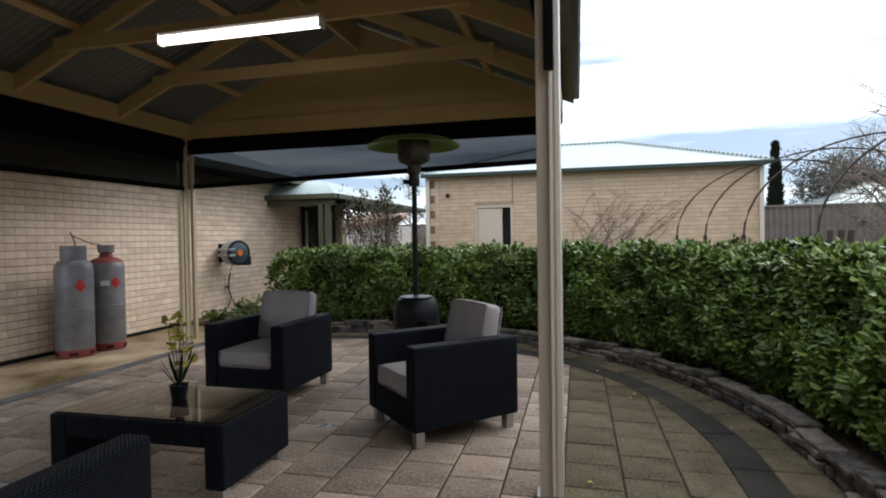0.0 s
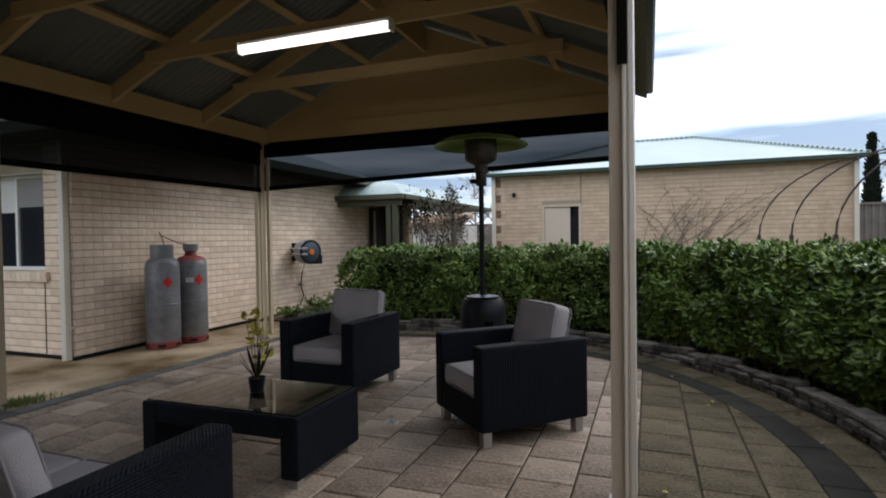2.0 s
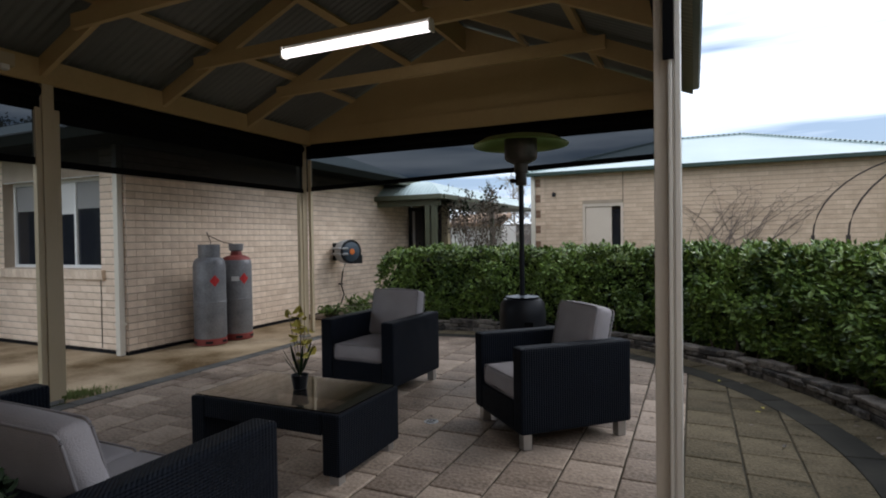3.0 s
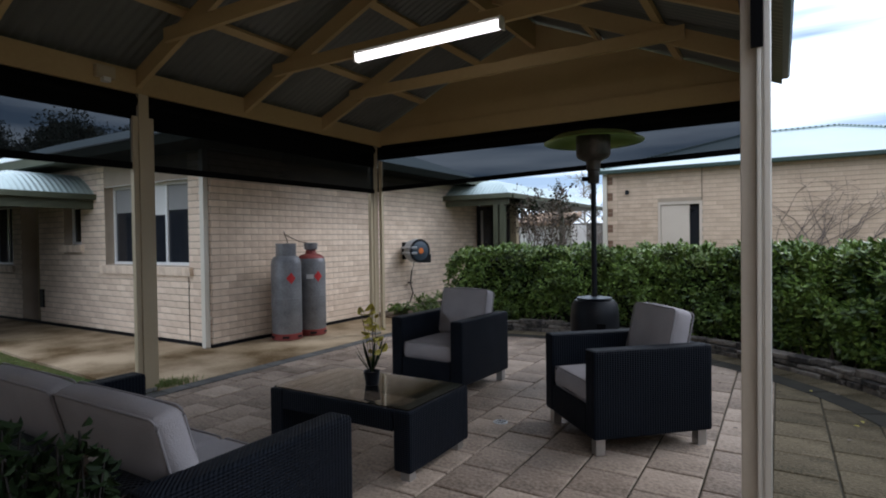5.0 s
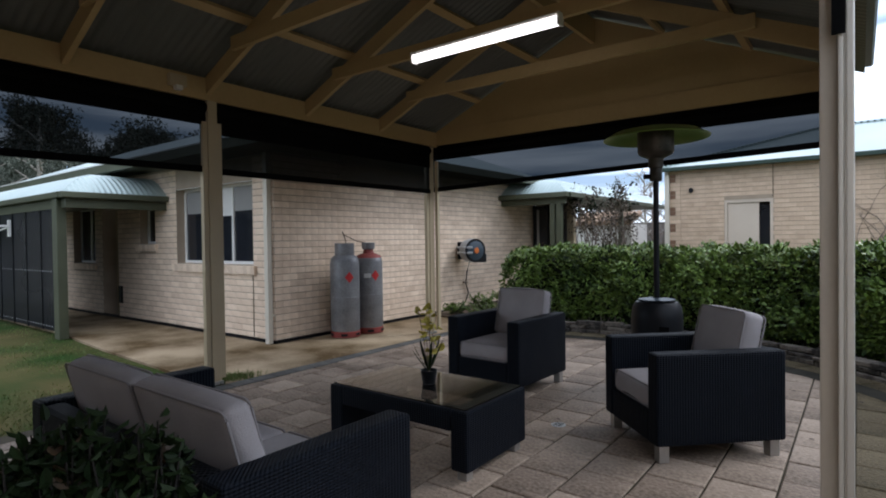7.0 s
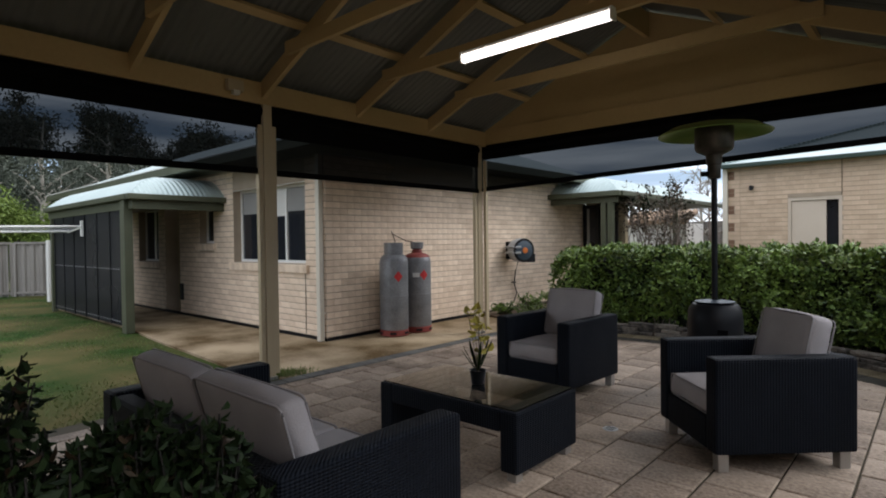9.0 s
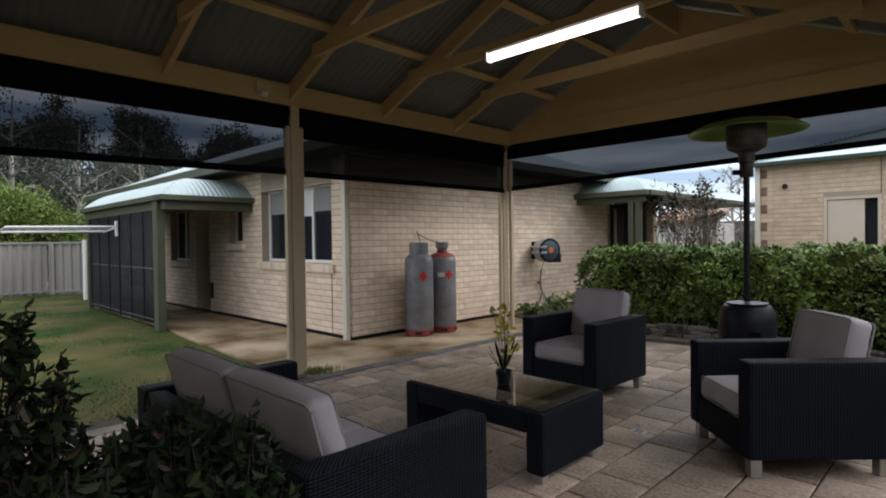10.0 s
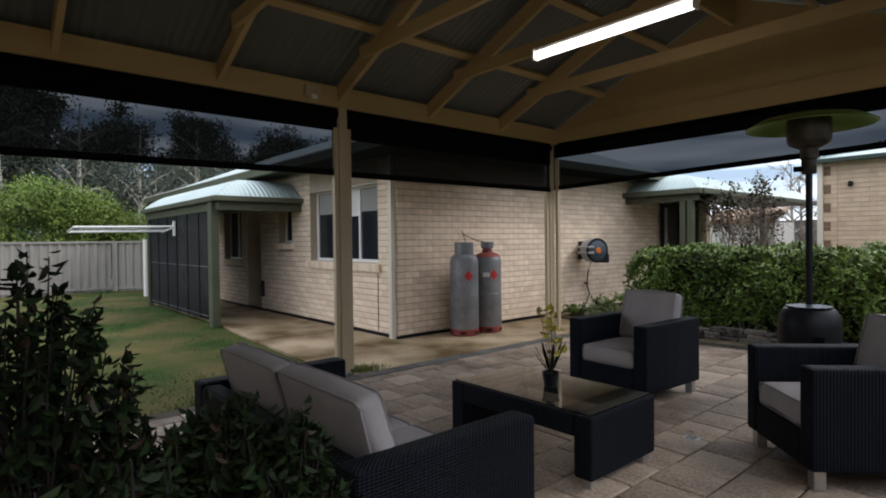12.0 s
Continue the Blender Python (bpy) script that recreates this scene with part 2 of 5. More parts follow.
SOOT = surface("scorched steel", (0.022, 0.019, 0.016), (0.085, 0.074, 0.062), 0.45, 6, 50, 0.1, metal=0.7, contrast=2.2)
LEAF = surface("glossy hedge leaf", (0.010, 0.031, 0.006), (0.185, 0.28, 0.054), 0.42, 1.1, 20, 0, island=0.75, spec=0.3)
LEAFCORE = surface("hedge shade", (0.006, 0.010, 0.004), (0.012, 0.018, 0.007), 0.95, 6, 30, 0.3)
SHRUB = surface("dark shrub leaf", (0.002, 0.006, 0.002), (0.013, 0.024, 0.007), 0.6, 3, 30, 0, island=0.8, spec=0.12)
SHRUBRED = surface("reddish shrub leaf", (0.018, 0.009, 0.005), (0.042, 0.026, 0.011), 0.5, 3, 30, 0, island=0.8)
ROSE = surface("brown rose leaf", (0.032, 0.024, 0.014), (0.095, 0.07, 0.042), 0.6, 3, 30, 0, island=0.8)
LIME = surface("lime tree leaf", (0.06, 0.105, 0.014), (0.20, 0.27, 0.05), 0.6, 1, 20, 0, island=0.7)
GUM = surface("gum tree leaf", (0.042, 0.052, 0.041), (0.14, 0.154, 0.124), 0.9, 0.4, 8, 0, island=0.6, spec=0.1)
BARK = surface("pale gum bark", (0.20, 0.18, 0.15), (0.42, 0.39, 0.34), 0.85, 3, 30, 0.3)
TWIG = surface("bare twig", (0.12, 0.095, 0.08), (0.25, 0.205, 0.175), 0.9, 5, 40, 0.2)
YELLEAF = surface("yellow green leaf", (0.3, 0.26, 0.03), (0.5, 0.42, 0.08), 0.6, 6, 40, 0, island=0.7)
FENCE = surface("beige fence steel", (0.225, 0.205, 0.185), (0.30, 0.275, 0.25), 0.5, 1.2, 30, 0.03)
FENCEGREY = surface("weathered paling", (0.13, 0.115, 0.105), (0.23, 0.205, 0.19), 0.9, 3, 30, 0.3)
TERRACOTTA = surface("terracotta tile", (0.27, 0.18, 0.12), (0.42, 0.30, 0.21), 0.8, 5, 40, 0.2)
TABLEGLASS = glass("smoked table glass", (0.62, 0.58, 0.52), 0.03)
TABLEGLASS.node_tree.nodes["Principled BSDF"].inputs["IOR"].default_value = 1.7
TUBE = glow("lit tube", (1.0, 0.90, 0.84), 3.2)
REFLECTOR = surface("green tinged aluminium", (0.10, 0.16, 0.03), (0.20, 0.27, 0.07), 0.35, 3, 20, 0.03, metal=0.5)
PAPER = surface("paper label", (0.6, 0.6, 0.6), (0.72, 0.72, 0.72), 0.7, 6, 50, 0)

# ---- mesh tools ----


class Shape:
    """Vertices and faces put together piece by piece."""

    def __init__(self):
        self.v, self.f = [], []

    def add(self, verts, faces, m=None):
        k = len(self.v)
        self.v += [tuple(m @ Vector(p)) if m else tuple(p) for p in verts]
        self.f += [tuple(k + i for i in f) for f in faces]
        return self

    def box(self, x0, x1, y0, y1, z0, z1, m=None):
        v = [(x, y, z) for z in (z0, z1) for y in (y0, y1) for x in (x0, x1)]
        f = [(0, 2, 3, 1), (4, 5, 7, 6), (0, 1, 5, 4), (1, 3, 7, 5), (3, 2, 6, 7), (2, 0, 4, 6)]
        return self.add(v, f, m)

    def prism(self, poly, z0, z1, m=None):
        n = len(poly)
        v = [(x, y, z0) for x, y in poly] + [(x, y, z1) for x, y in poly]
        f = [tuple(range(n))[::-1], tuple(range(n, 2 * n))] + [(i, (i + 1) % n, n + (i + 1) % n, n + i) for i in range(n)]
        return self.add(v, f, m)

    def tube(self, pts, r, n=8, closed=False):
        pts = [Vector(p) for p in pts]
        rs = r if isinstance(r, (list, tuple)) else [r] * len(pts)
        v, count = [], len(pts)
        for i, p in enumerate(pts):
            a = pts[i - 1] if i or closed else p
            b = pts[(i + 1) % count] if i < count - 1 or closed else p
            d = (b - a).normalized()
            s = d.orthogonal().normalized() if abs(d.z) > 0.95 else d.cross(Vector((0, 0, 1))).normalized()
            u = d.cross(s)
            v += [p + rs[i] * (math.cos(q) * s + math.sin(q) * u) for q in (2 * math.pi * j / n for j in range(n))]
        f = []
        for i in range(count if closed else count - 1):
            k = (i + 1) % count
            f += [(i * n + j, i * n + (j + 1) % n, k * n + (j + 1) % n, k * n + j) for j in range(n)]
        if not closed:
            f += [tuple(range(n))[::-1], tuple(range((count - 1) * n, count * n))]
        return self.add(v, f)

    def lathe(self, prof, n=28, m=None):
        v = [(r * math.cos(2 * math.pi * j / n), r * math.sin(2 * math.pi * j / n), z) for r, z in prof for j in range(n)]
        f = [(i * n + j, i * n + (j + 1) % n, (i + 1) * n + (j + 1) % n, (i + 1) * n + j) for i in range(len(prof) - 1) for j in range(n)]
        if prof[0][0] > 1e-4:
            f.append(tuple(range(n))[::-1])
        if prof[-1][0] > 1e-4:
            f.append(tuple(range((len(prof) - 1) * n, len(prof) * n)))
        return self.add(v, f, m)

    def mesh(self, name, mat, smooth=False, bevel=0.0, seg=2):
        me = bpy.data.meshes.new(name)
        me.from_pydata(self.v, [], self.f)
        if bevel:
            bm = bmesh.new()
            bm.from_mesh(me)
            bmesh.ops.recalc_face_normals(bm, faces=bm.faces)
            bmesh.ops.bevel(bm, geom=list(bm.edges), offset=bevel, segments=seg, profile=0.6, affect="EDGES", clamp_overlap=True)
            bm.to_mesh(me)
            bm.free()
        me.materials.append(mat)
        if smooth:
            me.shade_smooth()
            me.set_sharp_from_angle(angle=radians(40))
        return me


def box(*a):
    return Shape().box(*a)


def part(name, shape, mat, parent=None, label="", smooth=False, bevel=0.0, seg=2):
    ob = new(name, shape.mesh(name, mat, smooth, bevel, seg))
    if parent:
        ob.parent = parent
    return tagged(ob, label) if label else ob


def thing(name, label, category, m=None, group="", kind=""):
    ob = new(name)
    ob.empty_display_size = 0.1
    if m:
        ob.matrix_world = m
    return tagged(ob, label, category, group, kind)


def built(name, shape, mat, label, category, smooth=False, bevel=0.0, kind="structure", group=""):
    return tagged(part(name, shape, mat, None, "", smooth, bevel), label, category, group, kind)

# ---- ground ----
CX, CY = -2.48, 3.40  # centre of the round terrace
R_PAVE, R_BAND, R_RING, R_WALL = 3.37, 3.59, 3.83, 4.03
EDGE_X = -4.47  # straight side of the paving beside the house


def ring_point(r, a):
    """A point of the terrace's outline: an arc beyond the centre line, straight towards the viewer's side; a in degrees from +x."""
    if a < 0:
        return (CX + r, CY + a / 90.0 * 5.0)
    return (CX + r * math.cos(radians(a)), CY + r * math.sin(radians(a)))


far_ground = Shape()
far_ground.add([(-400, -400, -0.12), (400, -400, -0.12), (400, 400, -0.12), (-400, 400, -0.12)], [(0, 1, 2, 3)])
built("ground", far_ground, GROUND, "dry grassy ground running to the horizon", "ground")

base = [(EDGE_X - 0.2, -4.0), (CX + R_WALL, -4.0)] + [ring_point(R_WALL, a) for a in range(0, 122, 3)] + [(EDGE_X - 0.2, 6.9)]
built("pavement_bed", Shape().prism(base, -0.10, -0.0095), JOINT, "sandy joints between the terrace pavers", "paving")

path = [(-5.97, 11.2), (-5.97, 4.36), (-14.0, 4.36), (-14.0, 3.15), (-9.6, 3.10), (-8.9, 3.05), (-7.5, 2.92), (-6.4, 2.86), (-5.5, 2.80), (-5.0, 2.78), (-4.67, 2.85), (-4.67, 7.15), (-4.9, 7.3), (-4.9, 11.2)]
built("pavement_path", Shape().prism(path[::-1], -0.10, -0.006), CONCRETE, "brown stained concrete path beside the brick house", "path")

# Unseen wall added at the viewer's back to hold off light from there.
back = Shape().box(-4.6, 4.6, -1.25, -1.02, -0.1, 3.2)
built("wall_behind", back, BRICK, "added unseen brick wall blocking light behind the viewer", "wall")

lawn_shape = Shape()
lawn_poly = [(-4.70, -6), (-4.70, 2.76), (-5.0, 2.76), (-5.5, 2.78), (-6.4, 2.84), (-7.5, 2.90), (-8.9, 3.03), (-9.6, 3.08), (-14.0, 3.13), (-14.0, 4.4), (-18.2, 4.4), (-18.2, -6)]
lawn_shape.prism(lawn_poly, -0.11, -0.025)
built("lawn", lawn_shape, LAWN, "patchy green lawn with worn dry spots", "lawn")


def inside(x, y, poly):
    hit = False
    for (x0, y0), (x1, y1) in zip(poly, poly[1:] + poly[:1]):
        if (y0 > y) != (y1 > y) and x < (x1 - x0) * (y - y0) / (y1 - y0) + x0:
            hit = not hit
    return hit


rng = random.Random(5)
blades = Shape()
for _ in range(42000):
    x = -4.7 - 13.3 * rng.random() ** 1.5
    y = rng.uniform(-1.0, 4.3)
    if not inside(x, y, lawn_poly) or noise.noise((x * 0.9, y * 0.9, 0)) < -0.35 + 0.5 * rng.random():
        continue
    a, h, w = rng.uniform(0, 6.28), rng.uniform(0.012, 0.032), rng.uniform(0.004, 0.010)
    dx, dy = math.cos(a) * w, math.sin(a) * w
    blades.add([(x - dx, y - dy, -0.03), (x + dx, y + dy, -0.03), (x + rng.uniform(-0.02, 0.02), y + rng.uniform(-0.02, 0.02), h - 0.03)], [(0, 1, 2)])
for gx, gy in ((-4.78, 2.95), (-4.85, 3.02), (-4.74, 3.10), (-4.95, 2.88)):
    for _ in range(260):
        x, y, a = rng.gauss(gx, 0.06), rng.gauss(gy, 0.09), rng.uniform(0, 6.28)
        dx, dy = math.cos(a) * 0.006, math.sin(a) * 0.006
        blades.add([(x - dx, y - dy, -0.03), (x + dx, y + dy, -0.03), (x + rng.gauss(0, 0.015), y + rng.gauss(0, 0.015), rng.uniform(0.01, 0.05))], [(0, 1, 2)])
built("grass", blades, BLADE, "short green grass blades on the lawn", "grass", kind="stuff")

bed = [ring_point(R_RING + 0.12, a) for a in range(-60, 122, 3)] + [ring_point(R_WALL + 1.25, a) for a in range(121, -61, -3)]
built("garden_bed", Shape().prism(bed, -0.10, 0.06), SOIL, "dark soil bed under the hedge behind low stones", "soil")
bed2 = [(-5.94, 7.5), (-4.9, 7.3), (-4.4, 7.1), (-4.0, 7.6), (-4.0, 9.6), (-5.94, 9.6)]
built("garden_bed", Shape().prism(bed2, -0.10, 0.02), SOIL, "narrow soil bed at the foot of the brick wall", "soil")

# ---- gazebo ----
GL, GR, GF, GN = -4.72, -0.10, 6.14, -0.60  # post lines: house side, hedge side, far end, near end
RIDGE_X, EAVE_Z, SLOPE = -2.41, 2.79, 0.440


def roof_z(x):
    return EAVE_Z + SLOPE * (RIDGE_X - GL + 0.08 - abs(x - RIDGE_X))


gazebo = thing("gazebo", "cream timber gazebo with a gabled steel roof over paving", "gazebo")
RAFTERS = [-0.62, 0.49, 1.61, 2.74, 3.86, 4.99]
for px, side in ((GL, 1), (GR, -1)):
    beam_x = px
    for py in (GN, 2.78, GF - 0.09):
        px = beam_x + (0.036 if side < 0 and py == 2.78 else -0.10 if side < 0 and py > 5 else -0.045 if py > 5 else 0)
        post = part("post", box(px - 0.041, px + 0.041, py - 0.045, py + 0.045, 0.0, 2.788), CREAM if side > 0 or py > 5 else POSTGREY, gazebo, bevel=0.006)
        foot = part("post_base", box(px - 0.055, px + 0.055, py - 0.055, py + 0.055, 0.0, 0.03), STEEL, post, "steel post shoe")
        for s in (-1, 1):
            if (py > 5 and s > 0) or (py == GN and s < 0):
                continue
            y0 = py + s * 0.048
            strips = ((-0.02, 0.03),) if side > 0 else ((0.022, 0.040), (0.048, 0.074))
            for a0, a1 in strips:
                part("blind_track", box(px + a0, px + a1, min(y0, y0 + s * 0.045), max(y0, y0 + s * 0.045), 0.05, 2.40 if side > 0 else 2.60), TRACK if side < 0 else CREAM, post, "grooved blind side track", bevel=0.004)
        if side < 0 and py == 2.78:
            part("track_back", box(px + 0.042, px + 0.073, py - 0.085, py + 0.085, 0.05, 2.60), TRACK, post, "recessed blind track")
            part("blind_end", box(px + 0.002, px + 0.047, py - 0.112, py - 0.096, 2.085, 2.60), BLACK, post, "black end of the rolled blind")
    px = beam_x
    part("eave_beam", box(px - 0.045, px + 0.045, GN - 0.3, GF + 0.06, 2.592, 2.79), TIMBER, gazebo, bevel=0.004)
for ex in (GL + 0.025, GR - 0.09):
    part("blind_track", box(ex - 0.022, ex + 0.022, GF - 0.03, GF + 0.02, 0.05, 2.40), CREAM, gazebo, "grooved blind side track", bevel=0.004)
part("end_beam", box(GL + 0.047, GR - 0.047, GF - 0.03, GF + 0.03, 2.612, 2.81), TIMBER, gazebo, "deep cream end beam", bevel=0.004)
part("end_beam", box(GL + 0.047, GR - 0.047, GN - 0.03, GN + 0.03, 2.612, 2.81), TIMBER, gazebo, bevel=0.004)


def gable(y0, y1):
    s = Shape()
    poly = [(GL + 0.05, 2.814), (GR - 0.05, 2.814), (GR - 0.05, roof_z(GR - 0.05) - 0.03), (RIDGE_X, roof_z(RIDGE_X) - 0.03), (GL + 0.05, roof_z(GL + 0.05) - 0.03)]
    n = len(poly)
    s.add([(x, y0, z) for x, z in poly] + [(x, y1, z) for x, z in poly], [tuple(range(n)), tuple(range(n, 2 * n))[::-1]] + [((i + 1) % n, i, n + i, n + (i + 1) % n) for i in range(n)])
    return s


part("gable_panel", gable(GF - 0.005, GF + 0.02), TIMBER, gazebo, "flat cream gable lining")
part("gable_panel", gable(GN - 0.02, GN + 0.005), TIMBER, gazebo)

for ry in RAFTERS:
    for s in (-1, 1):
        x0 = RIDGE_X + s * (RIDGE_X - GL - 0.02) * 1.0
        pts = []
        for x, top in ((x0, 1), (RIDGE_X + s * 0.025, 1), (RIDGE_X + s * 0.025, 0), (x0, 0)):
            pts.append((x, roof_z(x) - (0.045 if top else 0.205)))
        sh = Shape()
        sh.add([(x, ry - 0.022, z) for x, z in pts] + [(x, ry + 0.022, z) for x, z in pts], [(0, 1, 2, 3), (7, 6, 5, 4), (0, 4, 5, 1), (1, 5, 6, 2), (2, 6, 7, 3), (3, 7, 4, 0)])
        part("rafter", sh, TIMBER, gazebo, bevel=0.004)
    z0 = 2.92
    xa = (z0 + 0.205 - roof_z(RIDGE_X)) / SLOPE + RIDGE_X
    reach = RIDGE_X - xa + 0.16
    part("collar_tie", box(RIDGE_X - reach, RIDGE_X + reach, ry - 0.068, ry - 0.026, z0, z0 + 0.115), TIMBER, gazebo, bevel=0.004)
part("ridge_beam", box(RIDGE_X - 0.022, RIDGE_X + 0.022, GN, GF - 0.01, 3.52, roof_z(RIDGE_X) - 0.05), TIMBER, gazebo, bevel=0.004)
for s in (-1, 1):
    for d in (0.76, 1.58):
        x = RIDGE_X + s * d * 1.0
        z = roof_z(x)
        sh = Shape().box(-0.04, 0.04, GN - 0.05, GF - 0.01, -0.044, -0.008, pose(x, 0, z, 0, math.degrees(math.atan(SLOPE)) * s, 0))
        part("purlin", sh, TIMBER, gazebo)


def corrugated(y0, y1, side, lift):
    """A slope of corrugated sheet; the waves run down the slope."""
    s, n = Shape(), int((y1 - y0) / 0.0127)
    xs = [RIDGE_X, RIDGE_X + side * (RIDGE_X - GL + 0.16)]
    v = []
    for i in range(n + 1):
        y = y0 + (y1 - y0) * i / n
        w = 0.008 * math.sin(2 * math.pi * y / 0.076)
        v += [(x, y, roof_z(x) + lift + w) for x in xs]
    s.add(v, [(2 * i, 2 * i + 1, 2 * i + 3, 2 * i + 2) for i in range(n)])
    return s


for side in (-1, 1):
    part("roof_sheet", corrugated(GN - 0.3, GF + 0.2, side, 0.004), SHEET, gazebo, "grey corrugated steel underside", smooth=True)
    part("roof_sheet", corrugated(GN - 0.3, GF + 0.2, side, 0.016), ROOFTOP, gazebo, "pale green corrugated steel", smooth=True)
    gx = RIDGE_X + side * (RIDGE_X - GL + 0.05) + (0.05 if side > 0 else 0)
    gut = Shape()
    prof = [(a, z - 0.035) for a, z in ((0.0, 2.83), (0.0, 2.96), (0.006, 2.96), (0.006, 2.836), (0.10, 2.836), (0.112, 2.85), (0.112, 2.965), (0.122, 2.965), (0.122, 2.846), (0.106, 2.828))]
    k = len(prof)
    gut.add([(gx + side * a, y, z) for y in (GN - 0.3, GF + 0.12) for a, z in prof], [(i, (i + 1) % k, k + (i + 1) % k, k + i) for i in range(k)] + [tuple(range(k)), tuple(range(k, 2 * k))[::-1]])
    part("gutter", gut, GREEN, gazebo, "dark green folded steel gutter")

# tube light on the tie
lamp = thing("tube_light", "lit fluorescent batten fixed to the timber tie", "ceiling light", pose(-2.41, 3.765, 2.946))
part("housing", box(-0.70, 0.70, -0.03, 0.03, -0.03, 0.0), WHITE, lamp, bevel=0.004)
tube = Shape()
prof = [(-0.036, -0.031), (-0.038, -0.060), (-0.026, -0.085), (0.0, -0.094), (0.026, -0.085), (0.038, -0.060), (0.036, -0.031)]
tube.add([(x, a, z) for x in (-0.685, 0.685) for a, z in prof], [(i, i + 1, 8 + i, 7 + i) for i in range(6)] + [tuple(range(7)), tuple(range(7, 14))[::-1]])
part("diffuser", tube, TUBE, lamp, "glowing white diffuser")
for e in (-1, 1):
    part("end_cap", box(min(e * 0.686, e * 0.705), max(e * 0.686, e * 0.705), -0.04, 0.04, -0.096, -0.001), WHITE, lamp, bevel=0.004)

# small sensor box on the eave beam
sensor = thing("sensor_box", "small cream sensor box on the eave beam", "sensor", pose(GL + 0.047, 2.44, 2.70))
part("body", box(0, 0.06, -0.075, 0.075, -0.05, 0.05), CREAM, sensor, bevel=0.008)
part("lens", box(0.02, 0.075, -0.03, 0.03, -0.085, -0.045), WHITE, sensor, bevel=0.006)


def blind(x0, y0, x1, y1, z_low0, z_low1, z_mid, label, z_top=2.591):
    """A drop blind: black pelmet above, see-through mesh, weighted bar below."""
    b = thing("outdoor_blind", label, "blind")
    d = Vector((x1 - x0, y1 - y0, 0)).normalized()
    nrm = Vector((-d.y, d.x, 0)) * 0.004

    def sheet(za0, za1, zb0, zb1, t):
        s = Shape()
        o = nrm * t
        c = [Vector((x0, y0, za0)), Vector((x1, y1, za1)), Vector((x1, y1, zb1)), Vector((x0, y0, zb0))]
        s.add([p - o for p in c] + [p + o for p in c], [(0, 1, 2, 3), (7, 6, 5, 4), (0, 4, 5, 1), (1, 5, 6, 2), (2, 6, 7, 3), (3, 7, 4, 0)])
        return s

    part("pelmet", sheet(z_mid, z_mid, z_top, z_top, 3), BLACK, b, "black canvas pelmet")
    m = Shape()
    m.add([(x0, y0, z_low0 + 0.03), (x1, y1, z_low1 + 0.03), (x1, y1, z_mid), (x0, y0, z_mid)], [(0, 1, 2, 3)])
    part("screen", m, MESH, b, "dark see-through mesh")
    part("weight_bar", sheet(z_low0, z_low1, z_low0 + 0.055, z_low1 + 0.055, 4), BLACK, b)
    part("roller", Shape().tube([(x0, y0, 2.53), (x1, y1, 2.53)], 0.045, 12), BLACK, b, smooth=True)
    return b


blind(GL, 2.83, GL, 6.00, 1.935, 1.945, 2.30, "half-lowered dark mesh blind between gazebo posts")
blind(GL, -0.55, GL, 2.73, 1.90, 1.945, 2.375, "half-lowered dark mesh blind between gazebo posts")
blind(GL - 0.04, GF, GR - 0.11, GF, 1.975, 2.10, 2.415, "half-lowered dark mesh blind across the gable end", 2.611)
blind(GR, 2.876, GR, 6.09, 2.50, 2.50, 2.58, "rolled-up black blind under the eave beam")
blind(GR, -0.55, GR, 2.684, 2.46, 2.46, 2.52, "rolled-up black blind under the eave beam")

